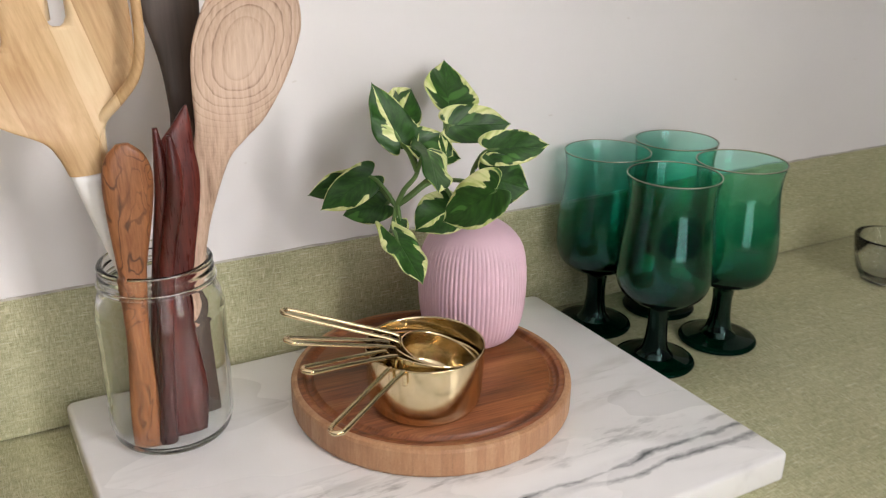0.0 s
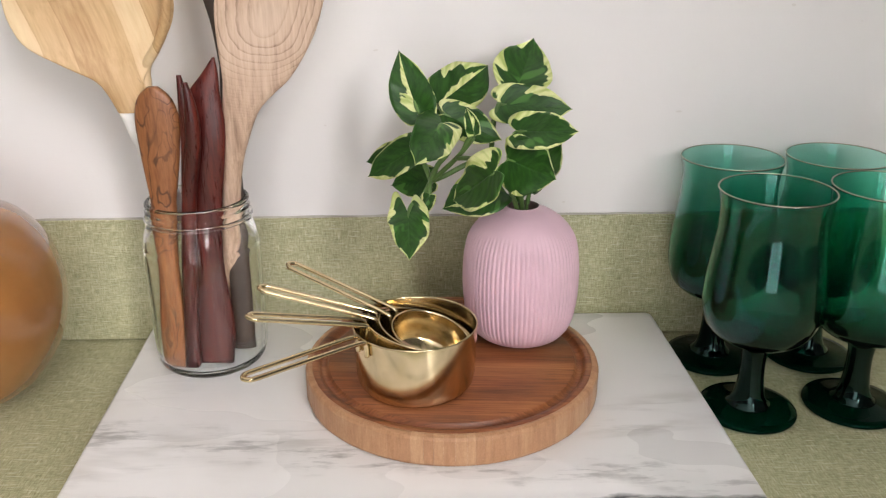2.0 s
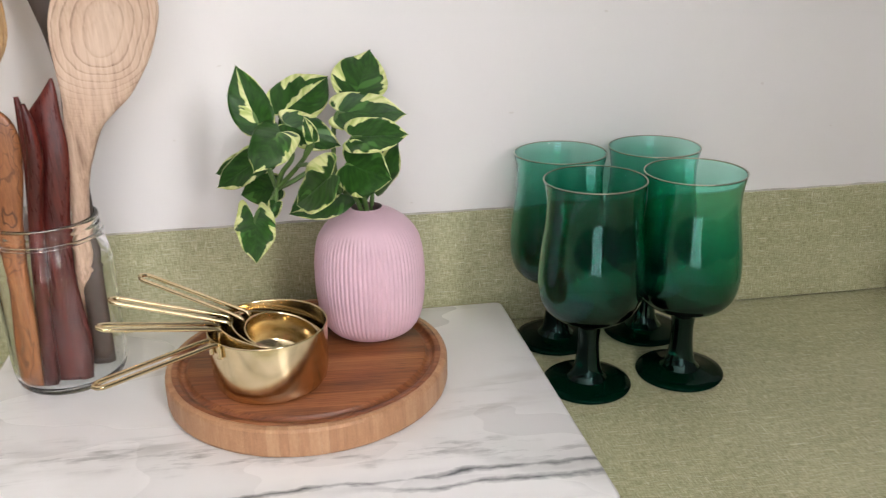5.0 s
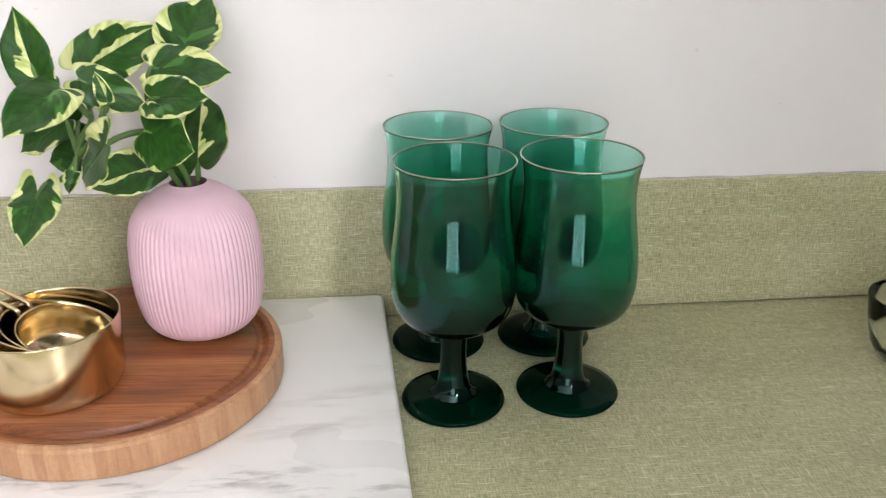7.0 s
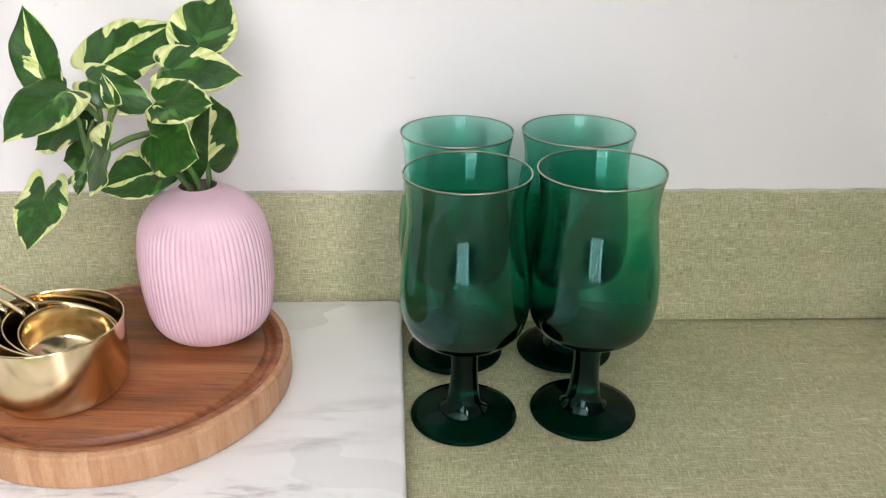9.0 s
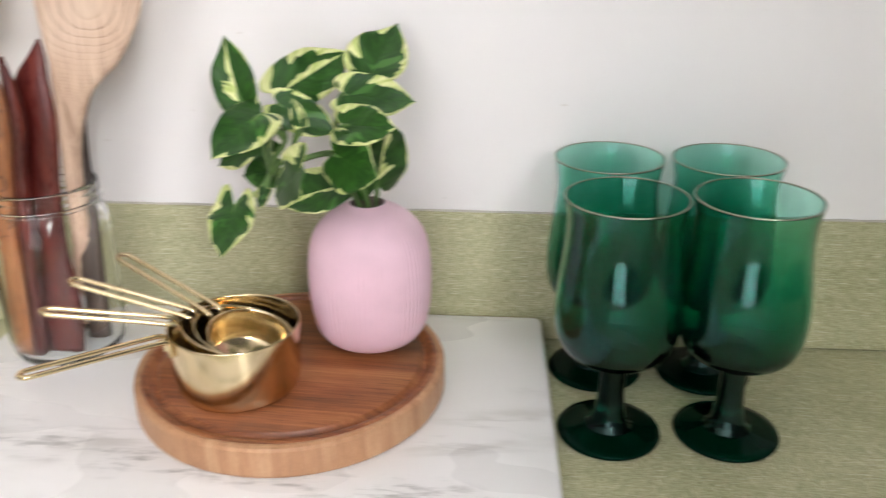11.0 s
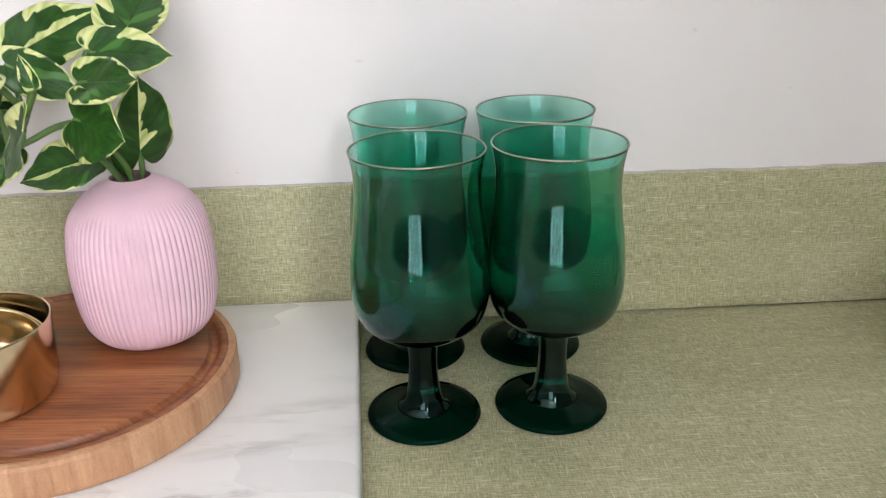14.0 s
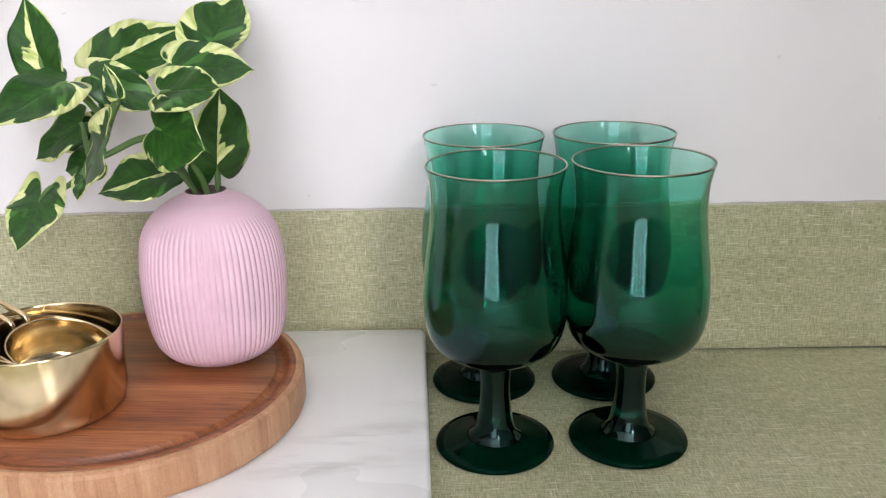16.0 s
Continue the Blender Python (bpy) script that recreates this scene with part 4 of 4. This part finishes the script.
def leaf(base, tip, edge_a, edge_b, cream=(0.3, 0.3), streak=0.0, fold=0.18, droop=0.10, lobe=0.36, wave=0.045, petiole=None, full=1.0):
    """A heart-shaped leaf from base to tip; edge_a and edge_b: a spot on either margin where it is widest.
    full: 1 for a rounded leaf, 0 for one drawn out to its tip. cream: how broad the pale margin is on either half; streak: how broad a pale band runs beside the midrib."""
    b, t = Vector(base), Vector(tip)
    b = b.lerp(t, 0.10)
    ax = t - b
    ln = ax.length
    ax.normalize()
    sd = Vector(edge_b) - Vector(edge_a)
    sd -= ax * sd.dot(ax)
    width = sd.length * 0.95
    sd.normalize()
    up = sd.cross(ax)
    if up.y > 0.15 and abs(up.z) < 0.9:
        up = -up
    bm = bmesh.new()
    uvl = bm.loops.layers.uv.new("UVMap")
    tone = bm.loops.layers.uv.new("tone")
    half = smooth_profile([(0.0, 1.0), (0.018 + 0.008 * full, 0.965), (0.05 + 0.045 * full, 0.915), (0.13 + 0.095 * full, 0.82), (0.250 + 0.12 * full, 0.68), (0.390 + 0.08 * full, 0.50), (0.490 + 0.01 * full, 0.30), (0.490, 0.10), (0.430, -0.14 * lobe), (0.33, -0.44 * lobe), (0.20, -0.50 * lobe), (0.075, -0.26 * lobe), (0.0, 0.0)], 5)
    nr = 6
    ph = b.x * 90 + b.z * 70
    skew = 0.16 * math.sin(ph * 1.7)

    def spot(c, a):
        """A point of the blade: c across (-0.5 to 0.5 of the width), a along."""
        q = abs(c) * 2
        edge = 1 + 0.03 * math.sin(a * 9 + ph + (2 if c > 0 else 0)) * q
        hgt = fold * q ** 1.5 * width * 0.45 - droop * ln * max(a, 0) ** 2 * 0.6 + wave * ln * 1.1 * math.sin(a * 8 + c * 5 + ph) * q
        side_bend = skew * ln * a * (a - 1) * 0.5
        return b + ax * (a * ln) + sd * (c * width * edge + side_bend) + up * hgt

    for sgn in (-1, 1):
        pale = cream[0] if sgn < 0 else cream[1]
        band = max(0.0, -streak if sgn < 0 else streak)
        rows = []
        for k, (c, a) in enumerate(half):
            mid = 1.0 - k / (len(half) - 1)
            row = []
            for r in range(nr + 1):
                f = r / nr
                cc, aa = sgn * c * f, mid + (a - mid) * f
                row.append((bm.verts.new(spot(cc, aa)), (0.5 + sgn * f * 0.5, max(0.0, min(1.0, aa * 0.85 + 0.12)))))
            rows.append(row)
        for r0, r1 in zip(rows, rows[1:]):
            for q in range(nr):
                quad = (r0[q], r0[q + 1], r1[q + 1], r1[q])
                f = bm.faces.new([p[0] for p in quad])
                for lp, p in zip(f.loops, quad):
                    lp[uvl].uv = p[1]
                    lp[tone].uv = (pale, band)
    bmesh.ops.remove_doubles(bm, verts=bm.verts, dist=0.00001)
    bm.transform(plant_inv)
    ob = part("leaf", bm, M_LEAF, plant)
    md = ob.modifiers.new("thick", 'SOLIDIFY')
    md.thickness, md.offset = 0.0005, 0
    if petiole:
        stalk([petiole, (Vector(petiole) + b) / 2 + Vector((0, 0, 0.003)), b - up * 0.0006, b + ax * ln * 0.25 - up * 0.0014], 0.0016, 0.65)
    return ob


def stalk(pts, r, taper=0.75):
    bm = tube(bmesh.new(), pts, r, 8, taper, 6)
    bm.transform(plant_inv)
    part("stem", bm, M_STEM, plant)


NA, NB, NC, ND = (0.9255, -0.070, 1.096), (0.9190, -0.072, 1.066), (0.8835, -0.080, 1.054), (0.8960, -0.086, 1.078)
stalk([(0.937, -0.074, 1.012), (0.935, -0.073, 1.036), (0.9275, -0.072, 1.050), (0.9235, -0.071, 1.064), (0.9240, -0.070, 1.082), NA, (0.930, -0.062, 1.104)], 0.0021)
stalk([(0.9235, -0.071, 1.064), NB, (0.907, -0.075, 1.064), (0.894, -0.078, 1.058), NC], 0.0021)
stalk([(0.944, -0.076, 1.012), (0.943, -0.080, 1.040), (0.936, -0.088, 1.060), (0.932, -0.098, 1.078), (0.933, -0.106, 1.090)], 0.0019)
stalk([(0.948, -0.073, 1.012), (0.948, -0.072, 1.034), (0.949, -0.074, 1.048)], 0.0019)
stalk([(0.940, -0.080, 1.012), (0.940, -0.084, 1.034), (0.934, -0.094, 1.052), (0.929, -0.106, 1.066)], 0.0018)
stalk([NC, (0.888, -0.083, 1.066), ND, (0.893, -0.082, 1.094)], 0.0019)
stalk([NC, (0.896, -0.088, 1.068), (0.904, -0.096, 1.079), (0.910, -0.100, 1.088)], 0.0017)
stalk([NC, (0.879, -0.086, 1.047), (0.873, -0.094, 1.043)], 0.0019)

# upright pair at the outer end of the shoot
leaf((0.8775, -0.103, 1.101), (0.8645, -0.086, 1.1400), (0.8590, -0.099, 1.117), (0.8895, -0.105, 1.113), (0.05, 0.10), -0.42, 0.25, 0.05, petiole=ND, full=0.55)
leaf((0.8855, -0.066, 1.099), (0.9260, -0.024, 1.1215), (0.8885, -0.052, 1.126), (0.9095, -0.061, 1.098), (0.42, 0.30), -0.25, 0.12, 0.12, petiole=(0.893, -0.080, 1.090))
# the crown over the vase
leaf((0.9410, -0.048, 1.106), (0.9560, -0.013, 1.1370), (0.9225, -0.049, 1.114), (0.9675, -0.045, 1.113), (0.50, 0.34), 0.0, 0.40, 0.05, 0.30, petiole=NA, full=0.2)
leaf((0.9255, -0.068, 1.102), (0.9735, -0.081, 1.1025), (0.9440, -0.067, 1.116), (0.9395, -0.082, 1.091), (0.45, 0.28), 0.0, 0.20, 0.16, petiole=NA)
leaf((0.9325, -0.109, 1.094), (0.9685, -0.132, 1.1000), (0.9565, -0.108, 1.112), (0.9480, -0.120, 1.090), (0.36, 0.40), 0.0, 0.15, 0.10, petiole=(0.932, -0.100, 1.080))
leaf((0.9285, -0.110, 1.078), (0.9575, -0.128, 1.0690), (0.9530, -0.127, 1.095), (0.9370, -0.124, 1.060), (0.14, 0.26), 0.0, 0.12, 0.08, petiole=(0.929, -0.104, 1.064))
leaf((0.9480, -0.073, 1.043), (0.9600, -0.098, 1.0960), (0.9700, -0.074, 1.070), (0.9420, -0.098, 1.074), (0.12, 0.25), -0.36, 0.15, -0.05, petiole=(0.948, -0.073, 1.036))
leaf((0.9225, -0.149, 1.083), (0.8955, -0.121, 1.0545), (0.9050, -0.117, 1.081), (0.9170, -0.146, 1.063), (0.55, 0.22), 0.0, 0.12, 0.06, petiole=(0.900, -0.092, 1.073))
leaf((0.9300, -0.084, 1.050), (0.8905, -0.094, 1.0405), (0.9050, -0.061, 1.052), (0.9140, -0.090, 1.032), (0.34, 0.18), 0.30, 0.15, 0.05, petiole=NB)
leaf((0.8915, -0.107, 1.101), (0.8765, -0.157, 1.0900), (0.8780, -0.133, 1.108), (0.9020, -0.136, 1.092), (0.10, 0.52), 0.0, 0.12, 0.15, petiole=ND)
leaf((0.8770, -0.062, 1.0735), (0.8395, -0.053, 1.0500), (0.8640, -0.048, 1.079), (0.8600, -0.060, 1.052), (0.14, 0.38), 0.0, 0.20, 0.10, petiole=NC)
leaf((0.8790, -0.046, 1.067), (0.8380, -0.034, 1.0545), (0.8600, -0.037, 1.073), (0.8600, -0.038, 1.050), (0.30, 0.20), 0.0, 0.15, 0.05, petiole=NC)
leaf((0.8860, -0.066, 1.052), (0.8560, -0.052, 1.0430), (0.8720, -0.056, 1.060), (0.8730, -0.062, 1.038), (0.10, 0.10), 0.0, 0.15, 0.05, petiole=NC)
# the hanging leaf and two young ones
leaf((0.8690, -0.108, 1.0445), (0.8700, -0.146, 1.0265), (0.8565, -0.124, 1.044), (0.8840, -0.124, 1.040), (0.36, 0.46), 0.0, 0.14, 0.05, 0.95, full=0.45, petiole=(0.873, -0.094, 1.043))
leaf((0.8895, -0.085, 1.101), (0.9290, -0.088, 1.0835), (0.9110, -0.080, 1.104), (0.9070, -0.092, 1.082), (0.30, 0.34), 0.0, 0.25, 0.05, petiole=(0.893, -0.082, 1.092))
leaf((0.9110, -0.100, 1.0880), (0.9055, -0.100, 1.1070), (0.9030, -0.101, 1.097), (0.9130, -0.101, 1.097), (0.55, 0.20), 0.5, 0.5, 0.05, 0.05, petiole=(0.904, -0.096, 1.079))
leaf((0.8830, -0.087, 1.0490), (0.8800, -0.096, 1.0370), (0.8760, -0.092, 1.042), (0.8860, -0.092, 1.042), (0.5, 0.3), 0.0, 0.6, 0.05, 0.05, petiole=NC)

# ---- small clear dish at the far end ----
dish = tagged(empty("glass_dish", (1.410, -0.094, COUNTER)), "small clear glass dish on the green counter", "dish")
dp = [(0.0, 0.0006), (0.016, 0.0006), (0.0195, 0.002), (0.025, 0.012), (0.029, 0.028), (0.0315, 0.045), (0.0310, 0.0465), (0.0295, 0.0465), (0.0285, 0.045), (0.026, 0.028), (0.022, 0.014), (0.016, 0.006), (0, 0.005)]
part("dish_body", lathe(bmesh.new(), dp, 64), M_JAR, dish)
